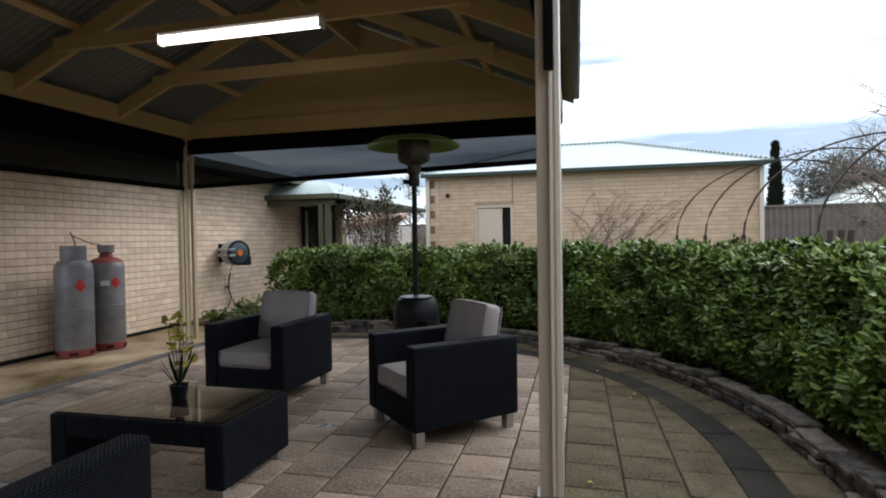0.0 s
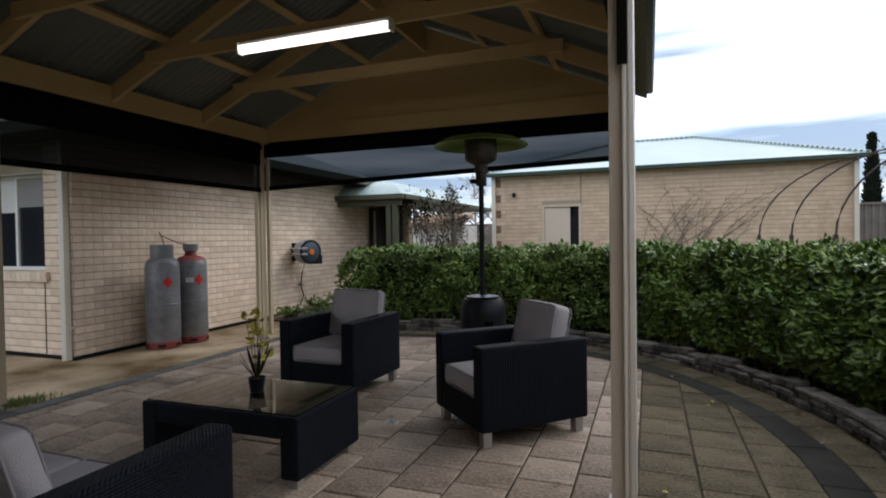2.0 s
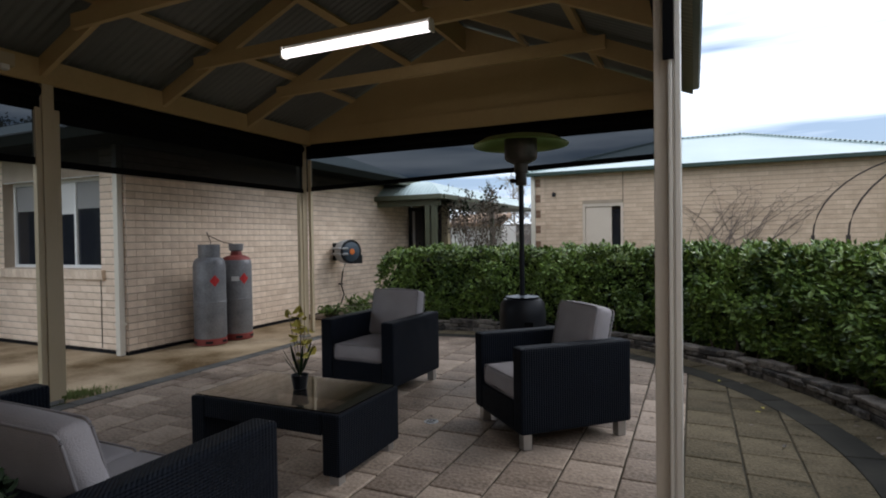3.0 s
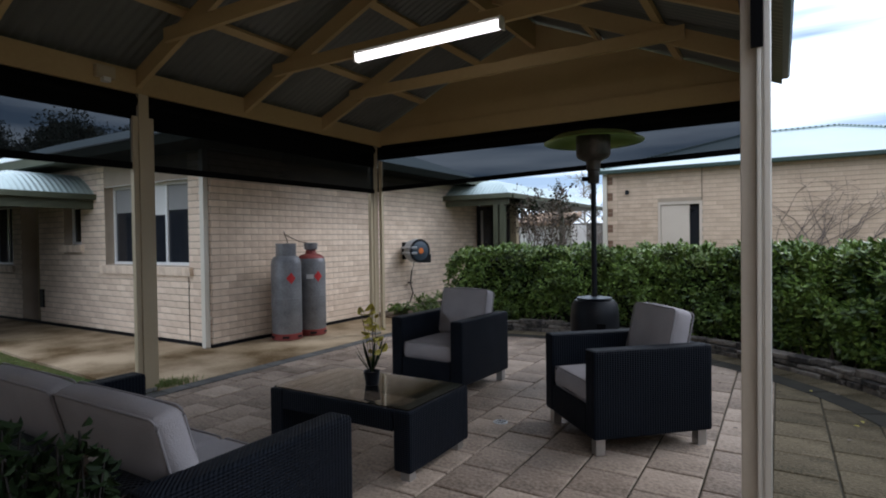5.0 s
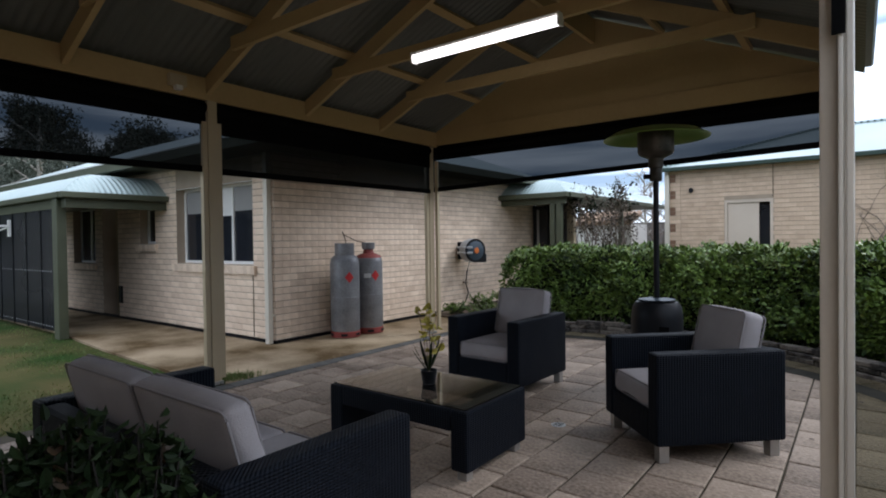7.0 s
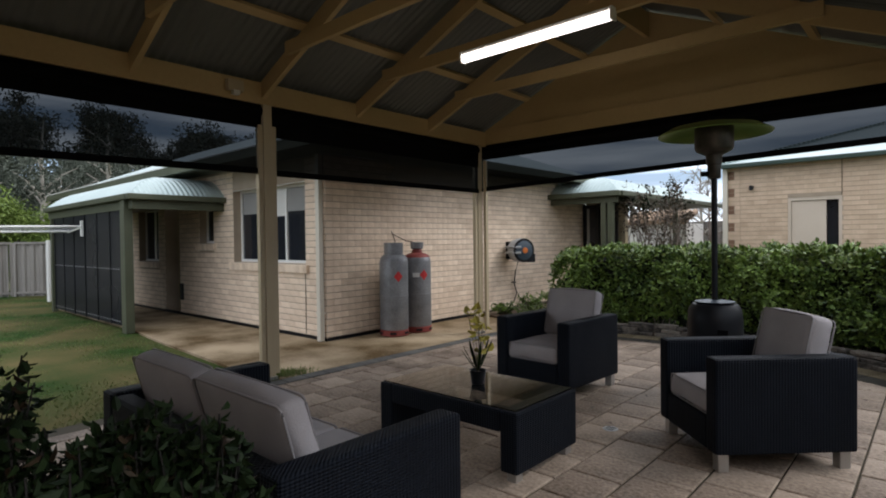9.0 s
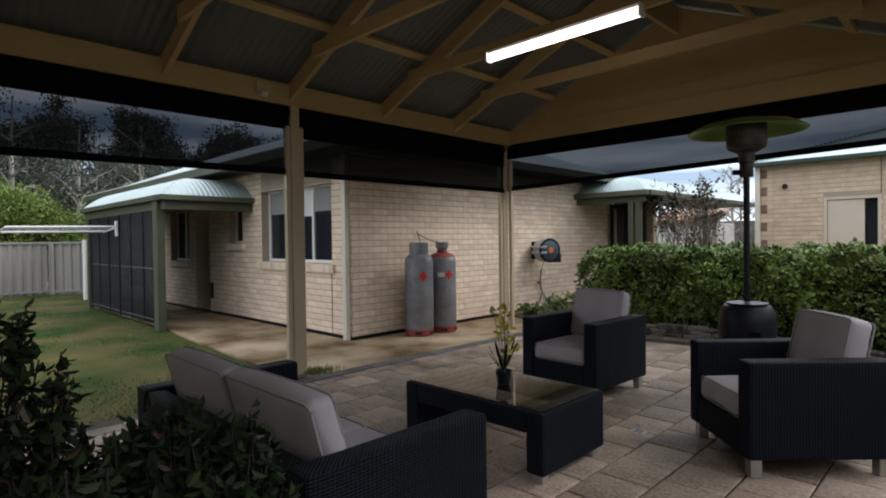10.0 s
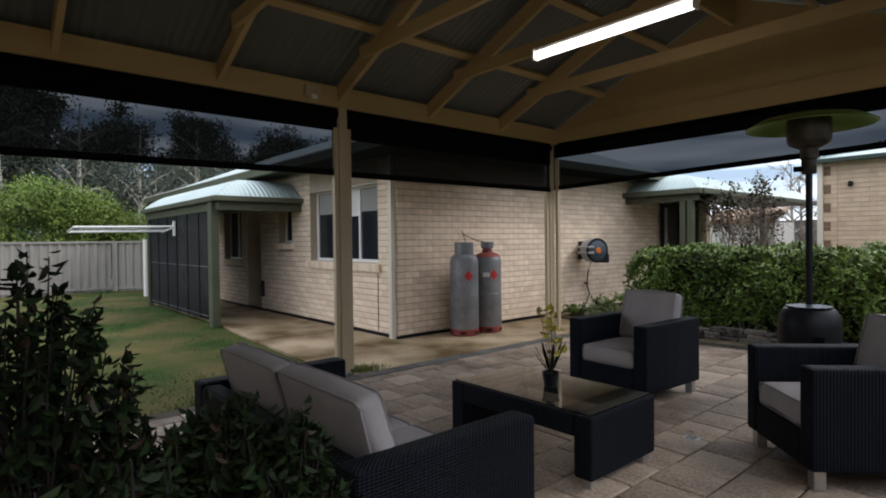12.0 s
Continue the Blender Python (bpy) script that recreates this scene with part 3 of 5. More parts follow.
# ---- furniture ----


def cushion(name, x0, x1, y0, y1, z0, z1, m, parent, puff=0.012):
    """A box cushion, a little full in the middle of its faces, with rounded edges."""
    bm = bmesh.new()
    bmesh.ops.create_cube(bm, size=1.0)
    bmesh.ops.scale(bm, vec=(x1 - x0, y1 - y0, z1 - z0), verts=bm.verts)
    bmesh.ops.bevel(bm, geom=list(bm.edges), offset=0.030, segments=3, profile=0.5, affect="EDGES")
    bmesh.ops.subdivide_edges(bm, edges=[e for e in bm.edges if e.calc_length() > 0.12], cuts=9, use_grid_fill=True)
    hx, hy, hz = (x1 - x0) / 2, (y1 - y0) / 2, (z1 - z0) / 2
    for v in bm.verts:
        a, b2, c = v.co.x / hx, v.co.y / hy, v.co.z / hz
        g = noise.noise((v.co.x * 6 + x0, v.co.y * 6, v.co.z * 6)) * 0.007 + noise.noise((v.co.x * 17 + x0, v.co.y * 11, v.co.z * 17)) * 0.004
        v.co.x += (a * puff * (1 - b2 * b2) * (1 - c * c)) + g
        v.co.y += (b2 * puff * (1 - a * a) * (1 - c * c)) + g
        v.co.z += (c * puff * (1 - a * a) * (1 - b2 * b2)) + g * 0.5
    bmesh.ops.translate(bm, vec=((x0 + x1) / 2, (y0 + y1) / 2, (z0 + z1) / 2), verts=bm.verts)
    if m:
        bmesh.ops.transform(bm, matrix=m, verts=bm.verts)
    me = bpy.data.meshes.new(name)
    bm.to_mesh(me)
    bm.free()
    me.materials.append(CUSHION)
    me.shade_smooth()
    ob = new(name, me)
    ob.parent = parent
    k = 0.008
    for y in (y0 + 0.004, y1 - 0.004):
        loop = []
        for cx, cz, a0 in ((x1 - 0.03, z1 - 0.03, 0), (x0 + 0.03, z1 - 0.03, 90), (x0 + 0.03, z0 + 0.03, 180), (x1 - 0.03, z0 + 0.03, 270)):
            for a in (0, 30, 60, 90):
                loop.append((cx + 0.028 * math.cos(radians(a0 + a)), y, cz + 0.028 * math.sin(radians(a0 + a))))
        sh = Shape().tube(loop, k * 0.6, 6, closed=True)
        if m:
            sh.v = [tuple(m @ Vector(p)) for p in sh.v]
        part("piping", sh, PIPING, ob, "raised piped seam", smooth=True)
    return ob


def wicker_seat(name, label, category, m, width, seats, depth=0.80, back=(0.21, 13, 0.07)):
    """An armchair or sofa that faces -y, origin on the floor under its middle."""
    t = thing(name, label, category, m)
    w, d, arm = width / 2, depth / 2, 0.115
    for s in (-1, 1):
        x0, x1 = sorted((s * w, s * (w - arm)))
        part("armrest", box(x0, x1, -d, d, 0.10, 0.63), WICKER, t, bevel=0.018)
        for fy in (-d + 0.055, d - 0.055):
            fx = s * (w - 0.055)
            part("leg", box(fx - 0.03, fx + 0.03, fy - 0.03, fy + 0.03, 0.0, 0.105), STEEL, t, "square brushed steel leg", bevel=0.003)
    part("backrest", box(-w + arm, w - arm, d - 0.10, d, 0.10, 0.62), WEAVE if seats > 1 else WICKER, t, bevel=0.035 if seats > 1 else 0.015, seg=3)
    part("seat_base", box(-w + arm, w - arm, -d + 0.004, d - 0.102, 0.10, 0.285), WICKER, t, bevel=0.012)
    inner = (2 * (w - arm) - 0.01) / seats
    for i in range(seats):
        x0 = -(w - arm) + 0.005 + i * inner
        cushion("seat_cushion", x0 + 0.003, x0 + inner - 0.003, -d + 0.02, d - 0.12, 0.288, 0.42, None, t)
        tilt = pose(0, back[0], 0.415, -back[1], 0, 0)
        cushion("back_cushion", x0 + 0.004, x0 + inner - 0.004, -back[2], back[2], 0.0, 0.42 if seats == 1 else 0.40, tilt, t, 0.02)
    return t


wicker_seat("armchair", "black wicker armchair with taupe cushions, facing the table", "armchair", pose(-2.495, 4.29, 0, 0, 0, -3), 0.735, 1)
wicker_seat("armchair", "black wicker armchair with taupe cushions, turned towards the table", "armchair", pose(-0.855, 3.76, 0, 0, 0, -46), 0.72, 1)
wicker_seat("sofa", "black wicker two-seat sofa with taupe cushions", "sofa", pose(-2.115, 1.235, 0, 0, 0, 180), 1.50, 2, 0.80, (0.165, 15, 0.048))

table = thing("coffee_table", "low black wicker coffee table with a smoked glass top", "table", pose(-2.165, 2.71, 0))
for s in (-1, 1):
    x0, x1 = sorted((s * 0.535, s * 0.425))
    part("side_panel", box(x0, x1, -0.32, 0.32, 0.055, 0.385), WICKER, table, bevel=0.014)
    for fy in (-0.26, 0.26):
        part("leg", box(s * 0.48 - 0.03, s * 0.48 + 0.03, fy - 0.03, fy + 0.03, 0.0, 0.08), STEEL, table, "square brushed steel leg", bevel=0.003)
for s in (-1, 1):
    y0, y1 = sorted((s * 0.32, s * 0.235))
    part("top_rail", box(-0.425, 0.425, y0, y1, 0.265, 0.384), WICKER, table, bevel=0.012)
pane = part("glass_top", box(-0.515, 0.515, -0.30, 0.30, 0.387, 0.394), TABLEGLASS, table, "smoked glass sheet")
pane.visible_shadow = False

# patio heater
heater = thing("patio_heater", "black gas patio heater with a mushroom reflector", "heater", pose(-1.40, 5.00, 0))
part("base", Shape().lathe([(0.205, 0.0), (0.215, 0.02), (0.215, 0.60), (0.205, 0.69), (0.175, 0.735), (0.10, 0.755), (0.05, 0.765)], 36), PLASTIC, heater, smooth=True)
part("base_ring", Shape().lathe([(0.150, 0.752), (0.156, 0.757), (0.05, 0.772), (0.045, 0.765)], 36), BLUEGREY, heater, "worn grey top plate", smooth=True)
part("valve_door", box(0.08, 0.16, -0.216, -0.198, 0.42, 0.55), BLACK, heater, bevel=0.005)
part("pole", Shape().tube([(0, 0, 0.76), (0, 0, 1.80)], 0.024, 16), PLASTIC, heater, smooth=True)
part("burner_neck", Shape().lathe([(0.045, 1.79), (0.052, 1.80), (0.052, 1.90), (0.062, 1.91), (0.062, 1.975), (0.075, 2.0)], 20), SOOT, heater, smooth=True)
part("control_knob", Shape().tube([(-0.04, -0.03, 1.83), (-0.085, -0.06, 1.83)], 0.022, 12), BLACK, heater)
part("burner", Shape().lathe([(0.075, 1.99), (0.135, 2.02), (0.150, 2.045), (0.152, 2.215), (0.135, 2.22)], 32), SOOT, heater, "scorched burner drum", smooth=True)
for i in range(26):
    a = 2 * math.pi * i / 26
    part("vent_slot", Shape().box(-0.005, 0.005, -0.1495, -0.147, 2.06, 2.075, pose(0, 0, 0, 0, 0, math.degrees(a))), BLACK, heater)
part("reflector", Shape().lathe([(0.02, 2.245), (0.20, 2.235), (0.34, 2.205), (0.435, 2.155), (0.44, 2.162), (0.345, 2.215), (0.20, 2.246), (0.02, 2.256)], 48), REFLECTOR, heater, "dished aluminium reflector", smooth=True)
part("hub", Shape().tube([(0, 0, 2.20), (0, 0, 2.262)], 0.02, 10), SOOT, heater)

# ---- house ----
WX, WY = -5.955, 4.34  # the two brick faces that meet at the corner
T = 0.23


def wall_with_holes(along, u0, u1, z0, z1, holes, face, back):
    """A wall slab from boxes, with openings that go through it. along: the axis it runs in."""
    s = Shape()

    def slab(a, b, c, d):
        if b - a > 1e-4 and d - c > 1e-4:
            lo, hi = sorted((face, back))
            if along == "x":
                s.box(a, b, lo, hi, c, d)
            else:
                s.box(lo, hi, a, b, c, d)

    at = u0
    for h0, h1, c, d in sorted(holes):
        slab(at, h0, z0, z1)
        slab(h0, h1, z0, c)
        slab(h0, h1, d, z1)
        at = h1
    slab(at, u1, z0, z1)
    return s


WIN_MAIN, WIN_SMALL, WIN_PORCH = (-8.40, -6.40, 1.0, 2.13), (-9.62, -9.08, 1.30, 1.90), (-12.45, -11.42, 0.95, 2.0)
RECESS = (-11.10, -10.45, 0.0, 2.05)
HOLES_S = [WIN_MAIN, WIN_SMALL, WIN_PORCH, RECESS]
house_south = built("wall_south", wall_with_holes("x", -16.0, WX - T, -0.1, 2.46, HOLES_S, WY, WY + T), MORTAR, "cream brick house wall with white-framed windows", "wall")
house_east = built("wall_east", wall_with_holes("y", WY, 11.46, -0.1, 2.46, [], WX, WX - T), MORTAR, "cream brick house wall beside the path", "wall")
part("recess_side", box(-11.11, -11.10, WY + T, WY + 1.3, 0, 2.1), CREAM, house_south)
part("recess_side", box(-10.45, -10.44, WY + T, WY + 1.3, 0, 2.1), CREAM, house_south)
built("house_backing", Shape().box(-15.8, WX - T - 0.35, WY + 1.3, 10.5, 0, 2.46), CREAM, "plain inner wall of the house", "wall")
# Thin dark strip along the foot of both brick faces.
built("wall_base", Shape().box(-14.0, WX + 0.003, WY - 0.006, WY - 0.001, -0.01, 0.045).box(WX + 0.001, WX + 0.006, WY, 10.9, -0.01, 0.045), PLASTIC, "dark line at the wall foot", "trim")


def window(name, hole, label, panes, y=WY, shade=True):
    x0, x1, z0, z1 = hole
    t = thing(name, label, "window", kind="structure")
    f = 0.04
    yb = y + 0.125
    for a, b, c, d in ((x0, x1, z1 - f, z1), (x0, x1, z0, z0 + f), (x0, x0 + f, z0 + f, z1 - f), (x1 - f, x1, z0 + f, z1 - f)):
        part("window_frame", box(a, b, yb, yb + 0.06, c, d), WHITE, t, bevel=0.003)
    step = (x1 - x0 - 2 * f) / panes
    for i in range(panes):
        a = x0 + f + i * step
        if i:
            part("mullion", box(a - 0.022, a + 0.022, yb, yb + 0.05, z0 + f, z1 - f), WHITE, t, bevel=0.003)
        part("pane", box(a, a + step, yb + 0.025, yb + 0.03, z0 + f, z1 - f), DARKGLASS, t)
        if shade:
            part("roller_blind", box(a + 0.02, a + step - 0.02, yb + 0.018, yb + 0.022, z1 - f - (0.40 if i == 1 else 0.34), z1 - f), BLINDWHITE if i == 1 else CURTAIN, t, "pale roller blind part way down")
    n = int((x1 - x0 + 0.16) / 0.086)
    for i in range(n):
        a = x0 - 0.08 + (x1 - x0 + 0.16) * i / n
        part("sill_brick", Shape().box(a + 0.004, a + (x1 - x0 + 0.16) / n - 0.004, -0.06, 0.10, -0.115, -0.008, pose(0, y, z0, 6, 0, 0)), BRICK, t)
    return t


window("window_1", WIN_MAIN, "white three-pane window with a sloping brick sill", 3)
window("window_2", WIN_SMALL, "small white window with a brick sill", 1, shade=False)
window("window_3", WIN_PORCH, "white porch window with a brick sill", 2, shade=False)
part("head_panel", box(WIN_MAIN[0], WIN_MAIN[1], WY + 0.005, WY + 0.05, 2.122, 2.40), WHITE, house_south, "pale lintel panel over the window")
door = thing("door_1", "dark house door in the porch recess", "door", kind="structure")
part("door_leaf", box(-11.05, -10.5, WY + 1.24, WY + 1.285, 0.02, 2.04), OLIVE, door, bevel=0.004)
part("door_handle", Shape().tube([(-10.6, WY + 1.235, 1.0), (-10.6, WY + 1.19, 1.0), (-10.72, WY + 1.19, 1.0)], 0.012, 8), STEEL, door)
vent = thing("meter_box", "small dark hatch low on the brick wall", "hatch", pose(-10.36, WY - 0.012, 0.42))
part("body", box(-0.06, 0.06, -0.02, 0.012, -0.15, 0.15), PLASTIC, vent, bevel=0.006)

pipe = thing("downpipe", "cream square downpipe at the house corner", "downpipe", pose(-6.01, WY - 0.055, 0))
part("pipe", box(-0.038, 0.038, -0.036, 0.036, 0.0, 2.45), PIPECREAM, pipe, bevel=0.008)
for z in (0.35, 1.9):
    part("bracket", box(-0.046, 0.046, -0.039, 0.05, z, z + 0.03), PIPECREAM, pipe)

house_roof = thing("house_roof", "pale green corrugated steel house roof with dark fascia", "roof", kind="structure")
EX, EY, EZ, PT = WX + 0.50, WY - 0.50, 2.46, 0.40
roof = Shape()
roof.add([(EX, EY, EZ + 0.1), (EX, 11.3, EZ + 0.1), (-9.3, 8.2, EZ + 0.1 + 3.9 * PT), (-9.3, 7.6, EZ + 0.1 + 3.8 * PT), (-17.0, 7.6, EZ + 0.1 + 3.8 * PT), (-17.0, EY, EZ + 0.1), (-9.3, 11.3, EZ + 0.4)],
         [(0, 1, 2, 3), (0, 3, 4, 5), (1, 6, 2)])
part("roof_plane", roof, ROOFTOP, house_roof, "pale green steel sheet")
part("soffit", Shape().box(-17.0, EX, EY, WY - 0.001, EZ, EZ + 0.02).box(WX + 0.001, EX, WY, 11.3, EZ, EZ + 0.02), OLIVE, house_roof, "painted eave lining")
part("fascia_gutter", box(-17.0, EX + 0.1, EY - 0.10, EY - 0.001, EZ - 0.03, EZ + 0.10), OLIVE, house_roof, "olive steel gutter", bevel=0.01)
part("fascia_gutter", box(EX + 0.001, EX + 0.10, EY, 11.3, EZ - 0.03, EZ + 0.10), OLIVE, house_roof, "olive steel gutter", bevel=0.01)
part("gutter_rim", box(-17.0, EX + 0.1, EY - 0.115, EY - 0.102, EZ + 0.098, EZ + 0.113), WHITE, house_roof, "pale gutter rim")


def nose(p):
    """Height of the curved veranda sheet at a distance p in from its edge."""
    return 0.30 * math.sin(min(p / 0.62, 1.0) * math.pi / 2) ** 0.9 + 0.06 * p if p > 0 else 0.0


def bullnose(parent, along0, along1, edge, inward, depth, z, axis, mitre=0):
    """A curved corrugated veranda roof: runs along an axis, curves up from its edge; mitre: hip at that end."""
    s = Shape()
    n, k = int(abs(along1 - along0) / 0.0127), 9
    v = []
    for i in range(n + 1):
        a = along0 + (along1 - along0) * i / n
        far = depth if not mitre else min(depth, max(abs(a - (along0 if mitre < 0 else along1)), 0.001))
        w = 0.008 * math.sin(2 * math.pi * a / 0.076)
        for j in range(k + 1):
            p = far * (j / k) ** 1.4
            h = z + nose(p) + w
            q = edge + inward * p
            v.append((a, q, h) if axis == "x" else (q, a, h))
    s.add(v, [(i * (k + 1) + j, (i + 1) * (k + 1) + j, (i + 1) * (k + 1) + j + 1, i * (k + 1) + j + 1) for i in range(n) for j in range(k)])
    return part("curved_sheet", s, ROOFTOP, parent, smooth=True)


porch = thing("porch", "curved green steel porch roof on olive posts", "porch")
PX0, PX1, PY, PZ = -13.3, -8.70, 2.95, 2.02
bullnose(porch, PY - 0.05, WY, PX1 + 0.05, -1, 1.4, PZ, "y", mitre=-1)
bullnose(porch, PX0, PX1 + 0.05, PY - 0.05, 1, 1.39, PZ, "x", mitre=1)
part("edge_beam", box(PX1 - 0.07, PX1, PY, WY, PZ - 0.20, PZ - 0.07), OLIVE, porch, bevel=0.005)
part("edge_gutter", box(PX1 - 0.03, PX1 + 0.09, PY - 0.08, WY, PZ - 0.065, PZ + 0.02), OLIVE, porch, bevel=0.012)
part("edge_beam", box(PX0, PX1 - 0.072, PY, PY + 0.07, PZ - 0.20, PZ - 0.07), OLIVE, porch, bevel=0.005)
part("edge_gutter", box(PX0, PX1 - 0.032, PY - 0.09, PY + 0.03, PZ - 0.065, PZ + 0.02), OLIVE, porch, bevel=0.012)
part("lining", box(PX0, PX1 - 0.08, PY + 0.08, WY - 0.01, PZ - 0.06, PZ - 0.045), OLIVE, porch)
part("post", box(-9.04, -8.86, PY - 0.06, PY + 0.06, -0.02, PZ - 0.07), OLIVE, porch, bevel=0.006)
part("post", box(-13.2, -13.1, PY, PY + 0.1, -0.02, PZ - 0.2), OLIVE, porch, bevel=0.006)
shade_cloth = thing("shade_screen", "dark shade cloth screen laced along the porch", "screen")
part("cloth", box(-12.95, -9.06, PY + 0.01, PY + 0.016, 0.06, PZ - 0.18), SHADE, shade_cloth)
for i in range(7):
    x = -12.9 + i * 0.64
    part("batten", box(x, x + 0.012, PY - 0.004, PY + 0.008, 0.05, PZ - 0.2), PLASTIC, shade_cloth)
for z in (0.12, 0.92):
    for i in range(34):
        x = -12.85 + i * 0.11
        part("eyelet", Shape().lathe([(0.004, 0), (0.012, 0.002), (0.012, 0.005), (0.004, 0.006)], 6, pose(x, PY + 0.008, z, 90, 0, 0)), LIGHTGREY, shade_cloth)

# second porch round the far end of the wall
porch_far = thing("porch", "curved green steel porch roof over a glazed door", "porch")
QY0, QY1, QX, QZ = 9.95, 16.5, -4.52, 2.18
bullnose(porch_far, -5.95, QX + 0.05, QY0 - 0.05, 1, 1.4, QZ, "x", mitre=1)
bullnose(porch_far, QY0 - 0.05, QY1, QX + 0.05, -1, 1.4, QZ, "y", mitre=-1)
part("edge_gutter", box(-5.95, QX + 0.09, QY0 - 0.12, QY0, QZ - 0.08, QZ + 0.02), OLIVE, porch_far, bevel=0.012)
part("edge_gutter", box(QX, QX + 0.12, QY0 + 0.002, QY1, QZ - 0.08, QZ + 0.02), OLIVE, porch_far, bevel=0.012)
part("edge_beam", box(-5.95, QX, QY0, QY0 + 0.07, QZ - 0.20, QZ - 0.085), OLIVE, porch_far, bevel=0.005)
part("lining", box(-5.94, QX - 0.02, QY0 + 0.08, QY1, QZ - 0.075, QZ - 0.06), OLIVE, porch_far)
for x in (-4.80, -4.66):
    part("post", box(x - 0.05, x + 0.05, QY0 + 0.0, QY0 + 0.10, 0, QZ - 0.2), OLIVE, porch_far, bevel=0.006)
part("post", box(QX - 0.12, QX - 0.02, 13.2, 13.3, 0, QZ - 0.2), OLIVE, porch_far, bevel=0.006)
glazed = thing("door_2", "dark glazed sliding door at the far porch", "door", kind="structure")
for a, b in ((-5.90, -5.52), (-5.48, -5.10)):
    part("door_frame", box(a, a + 0.05, 11.24, 11.30, 0, 2.05), PLASTIC, glazed)
    part("door_frame", box(b - 0.05, b, 11.24, 11.30, 0, 2.05), PLASTIC, glazed)
    part("pane", box(a + 0.05, b - 0.05, 11.26, 11.27, 0.02, 2.03), DARKGLASS, glazed)
    part("curtain", box(a + 0.09, a + 0.15, 11.252, 11.257, 0.03, 1.95), CURTAIN, glazed, "gathered pale curtain edge")
built("wall_porch", Shape().box(-5.95, -5.02, 11.46, 11.6, 0, 2.1), CREAM, "shaded cream wall inside the far porch", "wall")

# ---- garage ----
GY, GX0, GX1, GZ = 12.2, -3.20, 3.66, 2.70
GDOOR = (-2.14, -1.30, 0.0, 2.02)
garage_wall = built("wall_garage", wall_with_holes("x", GX0, GX1, -0.1, GZ, [GDOOR], GY, GY + T), MORTAR, "tan brick garage wall with brown corner bricks", "wall")
# Middle box is an added backing that blocks sky behind the door gap.
built("wall_garage_side", Shape().box(GX0, GX0 + T, GY + T + 0.001, GY + 7, -0.1, GZ).box(GX0 + T, GX1, GY + 2.0, GY + 2.1, -0.1, GZ).box(GX1 + 0.001, GX1 + 0.04, GY + 0.3, GY + 7, -0.1, GZ), BRICK_DARK, "brown brick garage side walls and added inner backing", "wall")
groof = thing("garage_roof", "pale blue-green hipped steel roof with ridge capping", "roof", kind="structure")
e = 0.14
hip = Shape()
A, B, C, D = (GX0 - e, GY - e, GZ + 0.04), (GX1 + e, GY - e, GZ + 0.04), (GX1 + e, GY + 7.2, GZ + 0.04), (GX0 - e, GY + 7.2, GZ + 0.04)
R0, R1 = (GX0 + 2.6, GY + 3.4, GZ + 1.10), (GX1 - 2.5, GY + 3.4, GZ + 1.10)
hip.add([A, B, C, D, R0, R1], [(0, 1, 5, 4), (1, 2, 5), (2, 3, 4, 5), (3, 0, 4)])
part("roof_plane", hip, ROOFTOP, groof)
for p, q in ((R0, R1), (R1, B), (R0, A)):
    part("ridge_cap", Shape().tube([p, q], 0.045, 8), ROOFTOP, groof)
part("gutter", box(GX0 - e, GX1 + e, GY - e - 0.10, GY - e, GZ - 0.045, GZ + 0.035), GREEN, groof, "dark green gutter", bevel=0.01)
part("soffit", box(GX0 - e, GX1 + e, GY - e, GY - 0.001, GZ - 0.01, GZ + 0.01), OLIVE, groof)
scallop = Shape()  # ends of the roofing waves under the hip and ridge caps
for p, q in ((R0, R1), (R1, B), (R0, A)):
    p, q = Vector(p), Vector(q)
    n = int((q - p).length / 0.11)
    for i in range(n):
        c = p.lerp(q, (i + 0.5) / n)
        scallop.box(c.x - 0.02, c.x + 0.02, c.y - 0.07, c.y - 0.02, c.z + 0.0, c.z + 0.028)
tagged(part("cap_flashing", scallop, GREEN, groof, "scalloped cap edge"), kind="stuff")
gdoor = thing("door_3", "cream garage side door standing ajar", "door", kind="structure")
part("door_frame", box(-2.14, -2.09, GY + 0.01, GY + 0.09, 0, 2.02), DOORWHITE, gdoor)
part("door_frame", box(-1.35, -1.30, GY + 0.01, GY + 0.09, 0, 2.02), DOORWHITE, gdoor)
part("door_frame", box(-2.09, -1.35, GY + 0.01, GY + 0.09, 1.96, 2.02), DOORWHITE, gdoor)
part("door_leaf", box(-2.085, -1.54, GY + 0.04, GY + 0.08, 0.01, 1.955), DOORWHITE, gdoor, bevel=0.003)
part("door_handle", Shape().tube([(-1.585, GY + 0.04, 1.02), (-1.585, GY - 0.01, 1.02)], 0.02, 8), STEEL, gdoor)
part("pane", box(-1.535, -1.352, GY + 0.12, GY + 0.13, 0.01, 1.955), DARKGLASS, gdoor, "dark gap beside the door")
gpipe = thing("downpipe", "cream downpipe at the garage corner", "downpipe", pose(GX0 - 0.02, GY - 0.05, 0))
part("pipe", box(-0.045, 0.045, -0.035, 0.035, 0, GZ - 0.03), PIPECREAM, gpipe, bevel=0.008)
gpipe = thing("downpipe", "cream downpipe at the far garage corner", "downpipe", pose(GX1 - 0.03, GY - 0.05, 0))
part("pipe", box(-0.04, 0.04, -0.03, 0.03, 0, GZ - 0.05), PIPECREAM, gpipe, bevel=0.008)
part("control_joint", box(-1.306, -1.294, GY - 0.0125, GY - 0.0105, 2.03, GZ - 0.02), JOINT, garage_wall, "dark sealant joint")
